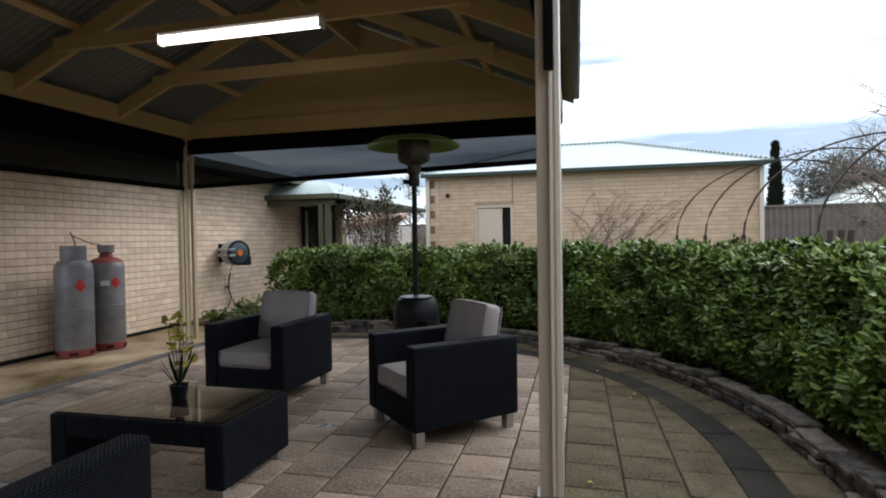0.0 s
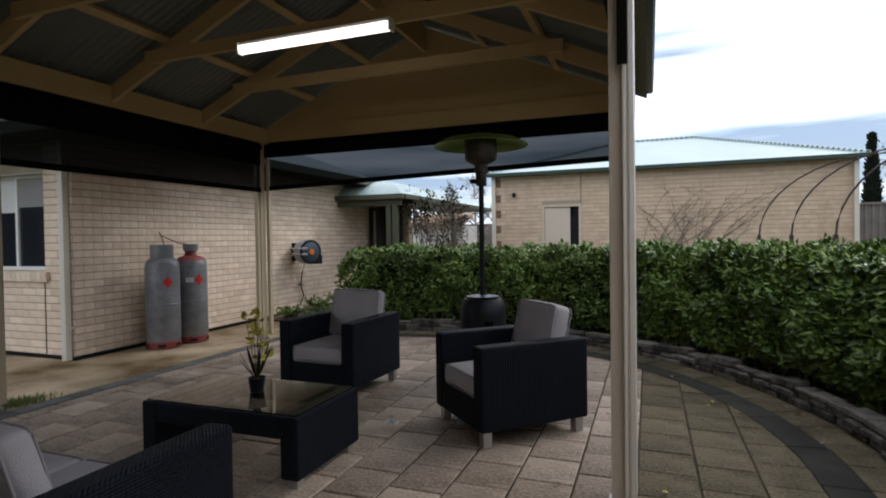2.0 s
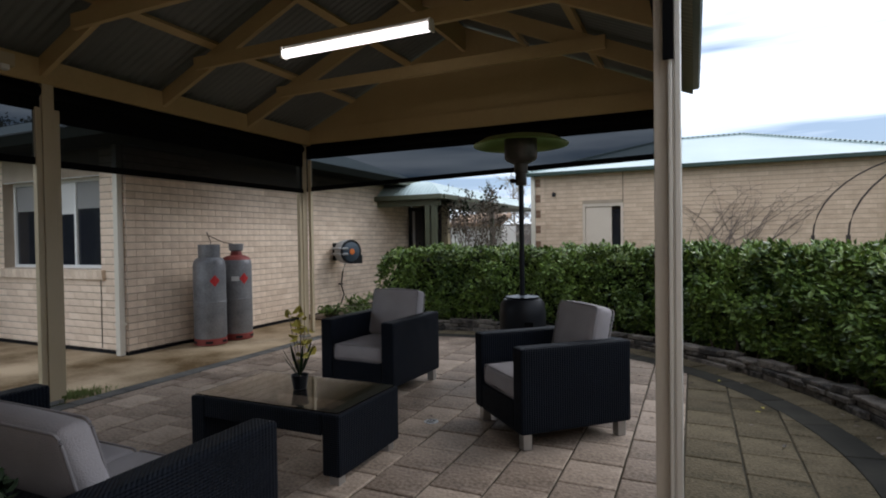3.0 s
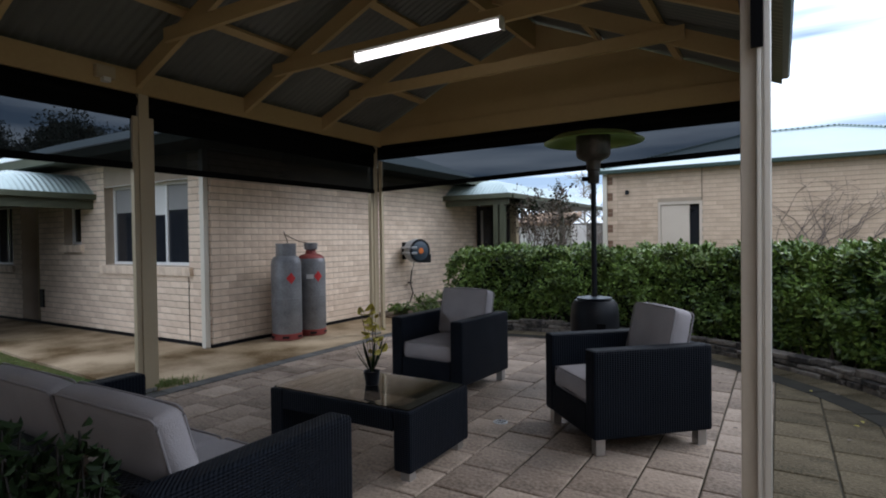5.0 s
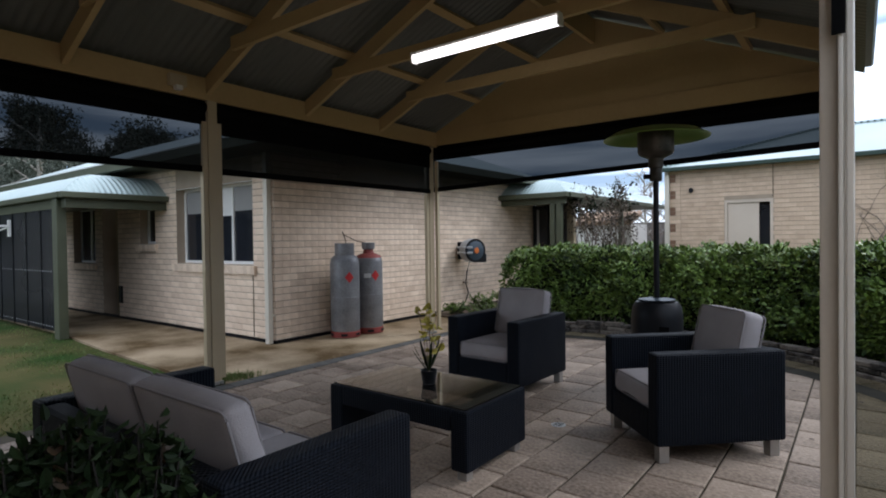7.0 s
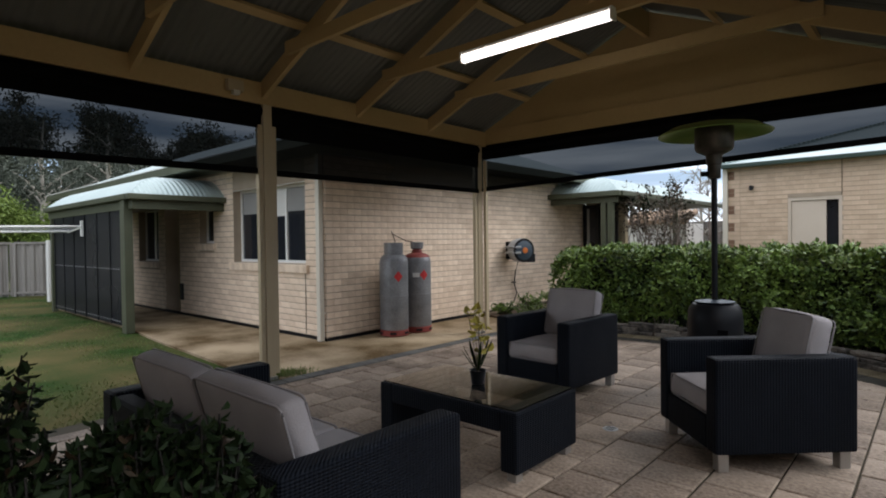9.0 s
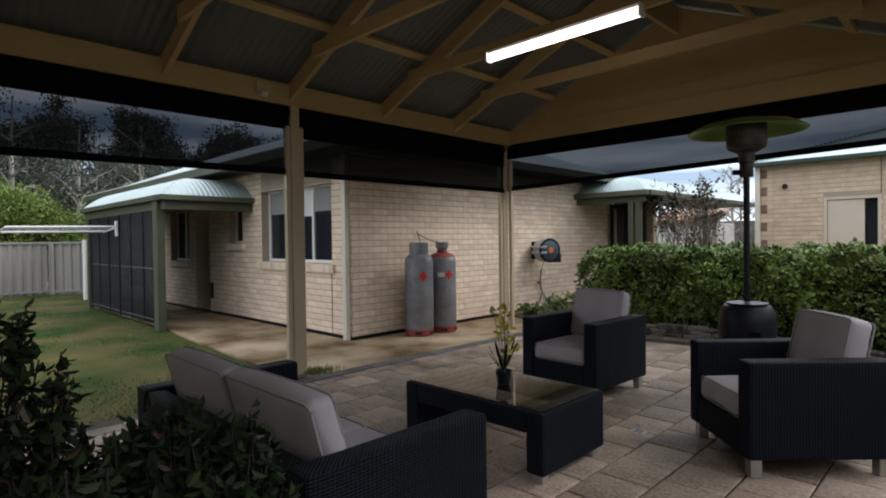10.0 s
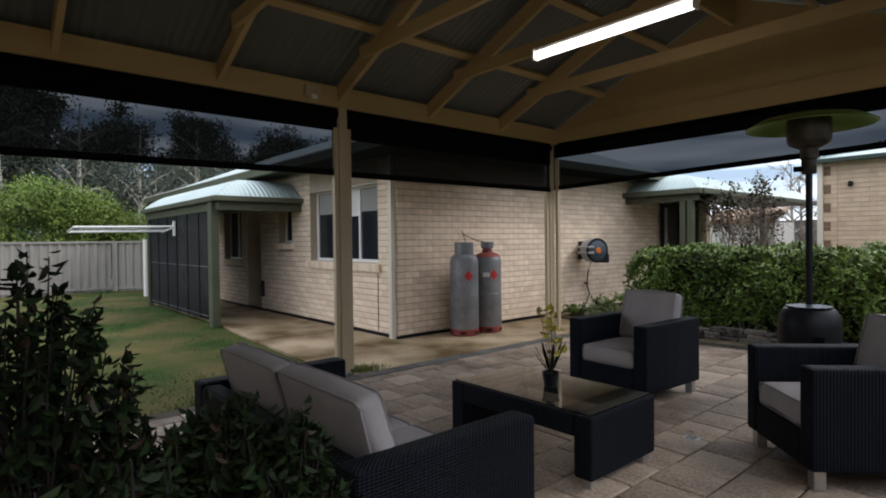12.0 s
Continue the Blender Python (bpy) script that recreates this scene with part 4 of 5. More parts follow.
part("control_joint", box(-6.412, -6.400, WY - 0.0125, WY - 0.0105, 0.05, 0.87), JOINT, house_south, "dark sealant joint")
glight = thing("wall_lamp", "small dark lamp on the garage wall", "lamp", pose(-2.75, GY - 0.01, 2.26))
part("bracket", box(-0.03, 0.03, -0.03, 0.01, -0.03, 0.03), PLASTIC, glight)
part("shade", Shape().lathe([(0.015, 0.04), (0.035, 0.015), (0.038, -0.05), (0.02, -0.06)], 12, pose(0, -0.08, 0)), PLASTIC, glight)

# ---- hose reel ----
reel = thing("hose_reel", "grey and blue wall hose reel with an orange badge", "hose reel", pose(WX, 8.50, 1.10))
part("bracket", box(0.0, 0.06, -0.14, -0.02, -0.16, 0.16), PLASTIC, reel, bevel=0.01)
ax = pose(0.10, -0.02, 0, 0, 0, -22) @ pose(0.22, 0, 0, 0, 90, 0)
part("case", Shape().lathe([(0.10, -0.16), (0.20, -0.13), (0.215, -0.04), (0.215, 0.06), (0.19, 0.10)], 32, ax), LIGHTGREY, reel, smooth=True)
part("face", Shape().lathe([(0.19, 0.101), (0.185, 0.12), (0.13, 0.14), (0.02, 0.145)], 32, ax), BLUEGREY, reel, smooth=True)
part("badge", Shape().lathe([(0.055, 0.146), (0.05, 0.155), (0.03, 0.157)], 16, ax), ORANGE, reel, smooth=True)
part("guide", Shape().box(0.12, 0.30, 0.12, 0.27, -0.22, -0.06, pose(0.10, -0.02, 0, 0, 0, -22)), PLASTIC, reel, bevel=0.015)
part("nozzle", Shape().tube([(0.36, 0.02, -0.12), (0.42, 0.10, -0.06), (0.42, 0.20, -0.10)], [0.02, 0.024, 0.015], 8), LIGHTGREY, reel)
turn = pose(0.10, -0.02, 0, 0, 0, -22)
for z in (0.06, -0.04):
    part("swivel_arm", Shape().tube([turn @ Vector(p) for p in ((-0.06, -0.10, z), (0.10, -0.235, z), (0.30, -0.225, z), (0.385, -0.10, z))], 0.022, 8), LIGHTGREY, reel, "light grey swivel arm", smooth=True)
part("rim", Shape().lathe([(0.192, 0.100), (0.215, 0.098), (0.215, 0.122), (0.192, 0.124)], 32, ax), PLASTIC, reel, "dark outer rim", smooth=True)
part("hose_stop", Shape().lathe([(0.0, -0.03), (0.03, -0.02), (0.03, 0.02), (0.0, 0.03)], 10, pose(0.36, 0.10, -0.14)), WHITE, reel, "pale hose stop ball", smooth=True)
part("hose", Shape().tube([(0.14, 0.06, -0.2), (0.06, 0.08, -0.4), (0.05, 0.05, -0.62), (0.06, 0.12, -0.80), (0.05, 0.02, -0.98)], 0.012, 8), PLASTIC, reel, smooth=True)
part("tap", Shape().tube([(0.0, 0.05, -0.60), (0.08, 0.05, -0.60), (0.09, -0.08, -0.59)], 0.016, 8), RUST, reel)

# ---- gas cylinders ----


def cylinder(label, m, collar):
    g = thing("gas_cylinder", label, "gas cylinder", m, "gas cylinders by the wall")
    part("shell", Shape().lathe([(0.175, 0.07), (0.187, 0.10), (0.187, 0.98), (0.175, 1.04), (0.13, 1.085), (0.075, 1.10)], 36), GREYSTEEL, g, smooth=True)
    part("foot_ring", Shape().lathe([(0.178, 0.0), (0.188, 0.005), (0.188, 0.075), (0.172, 0.085), (0.17, 0.0)], 36), RED, g, "worn red foot ring", smooth=True)
    part("shoulder_band", Shape().lathe([(0.176, 1.042), (0.150, 1.075), (0.118, 1.092)], 36), GREYSTEEL if collar else RED, g, "faded shoulder paint", smooth=True)
    for i in range(6):
        part("foot_slot", Shape().box(0.1865, 0.1895, -0.04, 0.04, 0.025, 0.055, pose(0, 0, 0, 0, 0, i * 60 + 12)), PLASTIC, g, "slot through the foot ring")
    part("weld_seam", Shape().lathe([(0.1875, 0.52), (0.190, 0.525), (0.190, 0.535), (0.1875, 0.54)], 36), GREYSTEEL, g)
    if collar:
        sh = Shape()
        n = 20
        ring = [math.radians(-150 + 300 * i / n) for i in range(n + 1)]
        for r in (0.125, 0.120):
            sh.v += [(r * math.cos(a), r * math.sin(a), z) for a in ring for z in (1.085, 1.25)]
        k = 2 * (n + 1)
        sh.f += [(2 * i, 2 * i + 2, 2 * i + 3, 2 * i + 1) for i in range(n)] + [(k + 2 * i + 1, k + 2 * i + 3, k + 2 * i + 2, k + 2 * i) for i in range(n)]
        part("collar", sh, GREYSTEEL, g, "open steel valve collar", smooth=True)
        part("valve", Shape().tube([(0, 0, 1.09), (0, 0, 1.20)], [0.03, 0.022], 10), RUST, g)
        part("valve_handle", Shape().tube([(-0.05, 0, 1.2), (0.05, 0, 1.2)], 0.015, 8), PLASTIC, g)
    else:
        part("neck", Shape().lathe([(0.06, 1.09), (0.055, 1.15), (0.085, 1.17), (0.09, 1.25), (0.06, 1.255)], 20), GREYSTEEL, g, smooth=True)
        part("neck_ring", Shape().lathe([(0.115, 1.094), (0.075, 1.105), (0.060, 1.16)], 24), RED, g, "faded red neck", smooth=True)
    for z, a in ((0.80, 20),):
        d = Shape()
        for u, w in ((0, 0.075), (0.06, 0), (0, -0.075), (-0.06, 0)):
            q = radians(-45 + a) + u / 0.19
            d.v.append((0.1895 * math.cos(q), 0.1895 * math.sin(q), z + w))
        d.f.append((0, 1, 2, 3))
        part("hazard_diamond", d, REDMARK, g, "red hazard diamond label")
    lab = Shape()
    for z in ((0.56, 0.70) if collar else (0.77, 0.83)):
        for i in range(5):
            q = radians(-72 + i * (9 if collar else 7))
            lab.v.append((0.189 * math.cos(q), 0.189 * math.sin(q), z))
    lab.f += [(i, i + 1, i + 6, i + 5) for i in range(4)]
    part("label_plate", lab, GREYSTEEL if collar else PAPER, g, "faded printed label")
    return g


cylinder("tall grey gas cylinder with an open collar, by the wall", pose(-5.62, 5.235, 0, 0, 0, 0) @ Matrix.Diagonal((1.06, 1.06, 1.02, 1)), True)
cylinder("tall grey gas cylinder with a red shoulder, by the wall", pose(-5.60, 5.675, 0, 0, 0, 8) @ Matrix.Diagonal((1.06, 1.06, 1.02, 1)), False)
pig = thing("gas_pipe", "thin bent copper pipe between the gas cylinders", "pipe")
part("pipe", Shape().tube([(-5.62, 5.235, 1.23), (-5.72, 5.36, 1.30), (-5.90, 5.46, 1.44), (-5.93, 5.50, 1.40), (-5.75, 5.60, 1.30), (-5.60, 5.675, 1.27)], 0.006, 6), RUST, pig, smooth=True)

# ---- stone wall: stones along the arc ----
rng = random.Random(11)
stones = thing("stone_edging", "low dry-laid field stone edging round the terrace", "stone wall", kind="structure")
for course in range(3):
    a = -50.0 + course * 1.7
    while a < 116:
        size = rng.uniform(0.12, 0.34) if course < 2 else rng.uniform(0.16, 0.42)
        da = math.degrees(size / 3.95)
        z0 = (-0.01, 0.050, 0.098)[course] + rng.uniform(0, 0.004)
        z1 = (0.048, 0.096, 0.132)[course] + rng.uniform(-0.008, 0.030 if course == 2 else 0)
        r0, r1 = R_RING + rng.uniform(-0.02, 0.045) + 0.01 * course, R_RING + 0.15 + rng.uniform(-0.02, 0.05)
        g = math.degrees(rng.uniform(0.003, 0.009) / 3.95)
        poly = [ring_point(r0, a + g), ring_point(r1, a + g), ring_point(r1, a + da - g), ring_point(r0 + rng.uniform(-0.02, 0.02), a + da - g), ring_point(r0 + rng.uniform(-0.02, 0.012), a + da * 0.5)]
        part("stone", Shape().prism(poly[::-1], z0, z1), STONE, stones, bevel=0.006, seg=1)
        a += da

# drain grate
drain = thing("floor_drain", "small round white floor drain in the paving", "drain", pose(-1.655, 3.545, 0))
part("grate", Shape().lathe([(0.0, 0.003), (0.045, 0.003), (0.052, 0.002), (0.053, -0.01)], 20), LIGHTGREY, drain)
for i in range(5):
    y = -0.032 + i * 0.016
    part("slot", box(-0.03, 0.03, y - 0.002, y + 0.002, 0.0032, 0.0045), PLASTIC, drain)

# ---- plants ----


def leaf(s, p, d, up, length, width, fold=0.25):
    """One folded leaf: stalk end p, direction d, face towards up."""
    side = d.cross(up)
    if side.length < 1e-4:
        side = d.orthogonal()
    side = side.normalized() * width / 2
    nrm = side.cross(d).normalized()
    lo, hi, drop = p + d * length * 0.28, p + d * length * 0.66, nrm * width * fold
    s.add([p, lo + side * 0.85 - drop, hi + side * 0.8 - drop, p + d * length, hi - side * 0.8 - drop, lo - side * 0.85 - drop], [(0, 1, 2, 3), (0, 3, 4, 5)])


def some_dir(rng):
    while True:
        v = Vector((rng.uniform(-1, 1), rng.uniform(-1, 1), rng.uniform(-1, 1)))
        if 0.05 < v.length < 1:
            return v.normalized()


rng = random.Random(21)
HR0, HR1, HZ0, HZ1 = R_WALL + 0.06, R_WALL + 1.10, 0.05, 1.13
core, leaves, lit_young = Shape(), Shape(), Shape()
# Outline of a near-black core sheet that stands in for shade between leaves.
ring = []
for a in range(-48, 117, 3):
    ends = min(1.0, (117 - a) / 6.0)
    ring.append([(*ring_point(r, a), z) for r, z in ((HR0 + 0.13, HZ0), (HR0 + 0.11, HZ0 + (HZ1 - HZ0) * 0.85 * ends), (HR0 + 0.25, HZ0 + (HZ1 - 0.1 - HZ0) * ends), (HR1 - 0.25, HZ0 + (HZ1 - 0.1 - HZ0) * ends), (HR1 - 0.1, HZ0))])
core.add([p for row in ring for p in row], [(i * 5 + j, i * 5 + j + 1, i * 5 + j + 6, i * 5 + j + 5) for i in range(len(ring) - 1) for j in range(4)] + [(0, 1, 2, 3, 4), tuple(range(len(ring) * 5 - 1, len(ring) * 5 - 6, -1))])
for i in range(96000):
    a = rng.uniform(-46, 115.5) if i % 3 else rng.uniform(-20, 60)
    face = rng.random()
    wob = lambda q, k=2.3: noise.noise((a * 0.07 * k, q * k, 3.0)) * 0.11 + noise.noise((a * 0.25, q * 6, 9.0)) * 0.07
    if face < 0.55:
        z = HZ0 + (HZ1 - HZ0) * rng.random() ** 0.85
        r = HR0 + 0.05 + wob(z) - 0.10 * math.sin(min(1, (z - HZ0) / 0.9) * math.pi) + max(0, z - 0.95) * 0.5 + (0.10 if z < 0.22 else 0)
        out = Vector((math.cos(radians(max(a, 0))), math.sin(radians(max(a, 0))), 0)) * -1 + Vector((0, 0, 0.35))
    elif face < 0.93:
        r = rng.uniform(HR0 + 0.04, HR1)
        z = HZ1 + wob(r) * 1.1 - 0.02 - max(0, HR0 + 0.14 - r) * 0.8
        out = Vector((0, 0, 1))
    else:
        z, r = rng.uniform(HZ0, HZ1), HR1 + wob(3)
        out = Vector((math.cos(radians(max(a, 0))), math.sin(radians(max(a, 0))), 0.3))
    if a > 111:
        z = HZ0 + (z - HZ0) * (1 - ((a - 111) / 7.0) ** 2 * 0.75)
    x, y = ring_point(r, a)
    clump = noise.noise((x * 3.2, y * 3.2, z * 3.2)) + 0.6 * noise.noise((x * 7.5, y * 7.5, z * 7.5))
    if clump < -0.18 and rng.random() < 0.55 and face < 0.93:
        continue
    p = Vector((x, y, z)) + out.normalized() * (clump * 0.11 - 0.01) + some_dir(rng) * rng.uniform(0, 0.05)
    d = (out.normalized() * 0.7 + some_dir(rng) + Vector((0, 0, -0.35))).normalized()
    size = rng.uniform(0.036, 0.078)
    # Extra pale leaves above 0.95 m paint in the light on the hedge top.
    leaf(lit_young if rng.random() < (0.26 if z > 0.95 else 0.03) else leaves, p, d, (out * 0.6 + Vector((0, 0, 0.8)) + some_dir(rng) * 0.5).normalized(), size, size * rng.uniform(0.55, 0.8))
hedge = thing("hedge", "dense clipped green hedge of small glossy leaves", "hedge")
part("foliage", leaves, LEAF, hedge)
part("new_growth", lit_young, NEWLEAF_LIT, hedge, "pale new leaves, also lightening the lit hedge top")
part("inner_growth", core, LEAFCORE, hedge, "dark sheet standing in for shade inside the hedge")
stem = Shape()
for _ in range(150):
    a, r = rng.uniform(-30, 114), HR0 + rng.uniform(0.05, 0.14)
    x, y = ring_point(r, a)
    x2, y2 = ring_point(r + rng.uniform(-0.05, 0.1), a + rng.uniform(-2, 2))
    stem.tube([(x, y, 0.03), ((x + x2) / 2, (y + y2) / 2, 0.2), (x2, y2, 0.45)], [0.010, 0.008, 0.005], 5)
tagged(part("undergrowth", stem, TWIG, hedge), kind="stuff")


def bush(name, label, category, blobs, mats, size, seed, m=None, foot=None, wood=TWIG):
    """A loose shrub: stems from the foot into each cloud of leaves. blobs: x, y, z, radius, height, leaf count."""
    rng = random.Random(seed)
    t = thing(name, label, category, m)
    shapes, twigs = [Shape() for _ in mats], Shape()
    for bx, by, bz, rad, hgt, count in blobs:
        sprigs = max(3, count // 16)
        for _ in range(sprigs):
            q = some_dir(rng)
            c = Vector((bx + q.x * rad * rng.random() ** 0.4, by + q.y * rad * rng.random() ** 0.4, bz + q.z * hgt * rng.random() ** 0.5))
            f = Vector(foot) if foot else Vector((bx, by, 0))
            f = f + Vector((rng.uniform(-0.06, 0.06), rng.uniform(-0.06, 0.06), 0))
            mid = f.lerp(c, 0.55) + Vector((0, 0, 0.05))
            twigs.tube([f, mid, c], [0.007, 0.005, 0.002], 4)
            drift = (c - mid).normalized()
            for k in range(count // sprigs):
                p = c - drift * (k / (count / sprigs)) * rng.uniform(0.08, 0.22) + some_dir(rng) * 0.012
                d = (drift * 0.4 + some_dir(rng) * 0.9 + Vector((0, 0, -0.65))).normalized()
                z = size * rng.uniform(0.65, 1.25)
                leaf(shapes[0 if rng.random() < 0.93 or len(mats) == 1 else 1], p, d, Vector((rng.uniform(-0.7, 0.7), rng.uniform(-0.7, 0.7), 1)).normalized(), z, z * 0.52)
    for s, mt in zip(shapes, mats):
        if s.v:
            part("leaves", s, mt, t)
    part("branch", twigs, wood, t)
    return t


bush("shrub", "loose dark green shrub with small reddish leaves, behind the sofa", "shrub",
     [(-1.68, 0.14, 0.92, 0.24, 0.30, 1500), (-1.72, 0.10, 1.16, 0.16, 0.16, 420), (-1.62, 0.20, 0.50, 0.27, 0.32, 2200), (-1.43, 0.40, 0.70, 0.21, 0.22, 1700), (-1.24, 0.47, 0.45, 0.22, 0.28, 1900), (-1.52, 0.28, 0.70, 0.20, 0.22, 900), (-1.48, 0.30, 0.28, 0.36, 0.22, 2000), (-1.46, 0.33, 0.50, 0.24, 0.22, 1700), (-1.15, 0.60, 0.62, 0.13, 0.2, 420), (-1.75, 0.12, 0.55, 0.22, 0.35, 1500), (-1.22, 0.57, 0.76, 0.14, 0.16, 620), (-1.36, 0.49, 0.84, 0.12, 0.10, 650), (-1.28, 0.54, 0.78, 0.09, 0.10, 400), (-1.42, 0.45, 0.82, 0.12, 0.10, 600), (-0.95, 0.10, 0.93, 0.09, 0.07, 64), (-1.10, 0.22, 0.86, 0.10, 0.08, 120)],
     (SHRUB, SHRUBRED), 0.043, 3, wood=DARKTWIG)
bush("garden_plant", "low grey-green plants at the foot of the brick wall", "plant",
     [(-5.5, 7.7, 0.16, 0.30, 0.14, 420), (-5.3, 8.2, 0.22, 0.35, 0.18, 520), (-4.9, 7.7, 0.16, 0.35, 0.12, 420), (-5.2, 8.9, 0.25, 0.4, 0.2, 400)], (LEAF,), 0.06, 8)


def rambler(name, label, seed):
    """Arching thorny canes over a frame, with drooping side twigs and a few dry leaves in clusters."""
    rng = random.Random(seed)
    t = thing(name, label, "shrub")
    canes, dry, green = Shape(), Shape(), Shape()
    for i in range(34):
        foot = Vector((rng.uniform(-4.55, -3.45), rng.uniform(10.5, 11.0), 0.0))
        end = Vector((rng.uniform(-5.0, -3.3), rng.uniform(10.35, 11.0), rng.uniform(1.2, 2.25) if i % 3 else rng.uniform(1.95, 2.3)))
        crest = foot.lerp(end, 0.55) + Vector((rng.uniform(-0.15, 0.15), 0, 0))
        crest.z = max(end.z + rng.uniform(-0.1, 0.2), 1.3)
        pts = []
        for k in range(9):
            q = k / 8
            pts.append(foot * (1 - q) ** 2 + crest * 2 * q * (1 - q) + end * q * q + some_dir(rng) * 0.045 * (k > 0))
        canes.tube(pts, [0.013 - 0.0012 * k for k in range(9)], 5)
        for _ in range(7):
            p = pts[rng.randint(3, 8)]
            tip = p + some_dir(rng) * rng.uniform(0.15, 0.40) + Vector((0, 0, rng.uniform(-0.15, 0.05)))
            canes.tube([p, p.lerp(tip, 0.5) + some_dir(rng) * 0.03, tip], [0.005, 0.004, 0.002], 4)
            if rng.random() < (0.85 if p.z > 1.75 else 0.45):
                target = green if p.z > 1.85 and rng.random() < 0.55 else dry
                for _ in range(rng.randint(5, 15)):
                    z = rng.uniform(0.045, 0.085)
                    leaf(target, p.lerp(tip, rng.random()) + some_dir(rng) * 0.06, some_dir(rng), some_dir(rng), z, z * 0.6)
    part("cane", canes, TWIG, t)
    part("dry_leaves", dry, ROSE, t, "brown dry leaves")
    part("green_leaves", green, SHRUB, t, "dark green leaves")
    return t


rambler("climbing_rose", "nearly bare climbing rose with brown leaves by the far porch", 14)

# potted plant on the table
pot = thing("potted_plant", "small black pot with yellow-green artificial foliage", "potted plant", pose(-2.15, 2.725, 0.394))
part("pot", Shape().lathe([(0.034, 0.0), (0.040, 0.004), (0.052, 0.085), (0.055, 0.088), (0.049, 0.086), (0.045, 0.07), (0.0, 0.068)], 20), PLASTIC, pot, smooth=True)
rng = random.Random(4)
stems, foliage, spikes = Shape(), Shape(), Shape()
for i in range(6):
    a = i * 1.05 + 0.3
    top = Vector((math.cos(a) * rng.uniform(0.02, 0.09), math.sin(a) * rng.uniform(0.02, 0.09), rng.uniform(0.30, 0.50)))
    stems.tube([(0, 0, 0.06), top * 0.5 + Vector((0.005, 0, 0.03)), top], [0.004, 0.003, 0.002], 5)
    for _ in range(6):
        p = top - Vector((0, 0, rng.uniform(0.0, 0.16))) + some_dir(rng) * 0.03
        z = rng.uniform(0.04, 0.07)
        leaf(foliage, p, some_dir(rng), Vector((rng.uniform(-1, 1), rng.uniform(-1, 1), 1)).normalized(), z, z * 0.75)
for i in range(9):
    a = i * 0.7
    tip = Vector((math.cos(a) * 0.11, math.sin(a) * 0.11, rng.uniform(0.14, 0.25)))
    d = tip.normalized()
    leaf(spikes, Vector((0, 0, 0.07)), d, Vector((0, 0, 1)), tip.length, 0.022, 0.1)
part("stem", stems, TWIG, pot)
part("foliage", foliage, YELLEAF, pot)
part("spiky_leaves", spikes, SHRUB, pot)

# ---- trees ----


def tree(name, label, m, height, spread, leaf_mat, bark, clumps, size, seed, crown0=0.35, limbs=7, bare=False):
    """A tapered trunk, limbs that fork, and a crown of many small leaves with gaps."""
    rng = random.Random(seed)
    t = thing(name, label, "tree", m)
    wood, crown = Shape(), Shape()
    lean = Vector((rng.uniform(-0.06, 0.06), rng.uniform(-0.06, 0.06), 1))
    trunk = [lean * height * k + Vector((rng.uniform(-1, 1), rng.uniform(-1, 1), 0)) * 0.02 * height * k for k in (0, 0.2, 0.45, 0.7, 0.92)]
    r = height * 0.016
    wood.tube(trunk, [r * 1.3, r, r * 0.75, r * 0.5, r * 0.2], 8)
    tips = [trunk[-1]]
    for i in range(limbs):
        k = rng.uniform(crown0, 0.85)
        b = lean * height * k
        a = i * 2.4 + rng.uniform(-0.4, 0.4)
        reach = spread * rng.uniform(0.5, 1.0) * (1.15 - k * 0.6)
        e = b + Vector((math.cos(a) * reach, math.sin(a) * reach, reach * rng.uniform(0.3, 0.9)))
        mid = b.lerp(e, 0.5) + Vector((0, 0, 0.1 * reach))
        wood.tube([b, mid, e], [r * 0.5, r * 0.3, r * 0.1], 6)
        tips += [e, mid]
        for _ in range(6 if bare else 2):
            f = mid.lerp(e, rng.random()) + some_dir(rng) * reach * 0.55
            wood.tube([mid, mid.lerp(f, 0.5) + some_dir(rng) * 0.05 * reach, f], [r * 0.25, r * 0.15, r * 0.05], 4)
            tips.append(f)
            if bare:
                for _ in range(7):
                    g = f + some_dir(rng) * reach * 0.35
                    wood.tube([mid.lerp(f, 0.6), g], [r * 0.09, r * 0.03], 3)
    part("trunk", wood, bark, t)
    if not bare:
        for _ in range(clumps):
            c = rng.choice(tips) + some_dir(rng) * spread * 0.38 * rng.random() ** 0.6
            for _ in range(5):
                p = c + some_dir(rng) * size * 2.2 * rng.random()
                leaf(crown, p, (some_dir(rng) + Vector((0, 0, -0.5))).normalized(), some_dir(rng), size * rng.uniform(0.7, 1.3), size * 0.5)
        part("crown", crown, leaf_mat, t)
    return t


for i, (x, y, h, w) in enumerate(((-34, -6, 9.8, 3.2), (-36, -1.5, 9.0, 2.4), (-33, 2.2, 8.6, 2.2), (-38, 6.5, 9.0, 2.4), (-36, 10.5, 8.6, 2.2), (-34, 15.0, 7.5, 2.4), (-42, 1.0, 9.0, 3.0), (-44, 14, 8.5, 3), (-30, -10, 9.5, 3.4), (-40, -12, 10, 4), (-38, 19, 7.5, 3))):
    tree("gum_tree", "tall grey-green gum tree behind the fence", pose(x, y, -0.1, 0, 0, i * 40), h * 1.16, w * 1.08, GUM, BARK, 3800, 0.19, 100 + i, 0.2, 11)
tree("gum_tree", "pale-trunked gum tree behind the fence", pose(-27, 0.2, -0.1), 9.0, 2.6, GUM, BARK, 300, 0.2, 140, 0.5, 6)
tree("gum_tree", "pale-trunked gum tree behind the fence", pose(-27.5, 1.2, -0.1), 10.0, 2.4, GUM, BARK, 220, 0.24, 141, 0.5, 6)
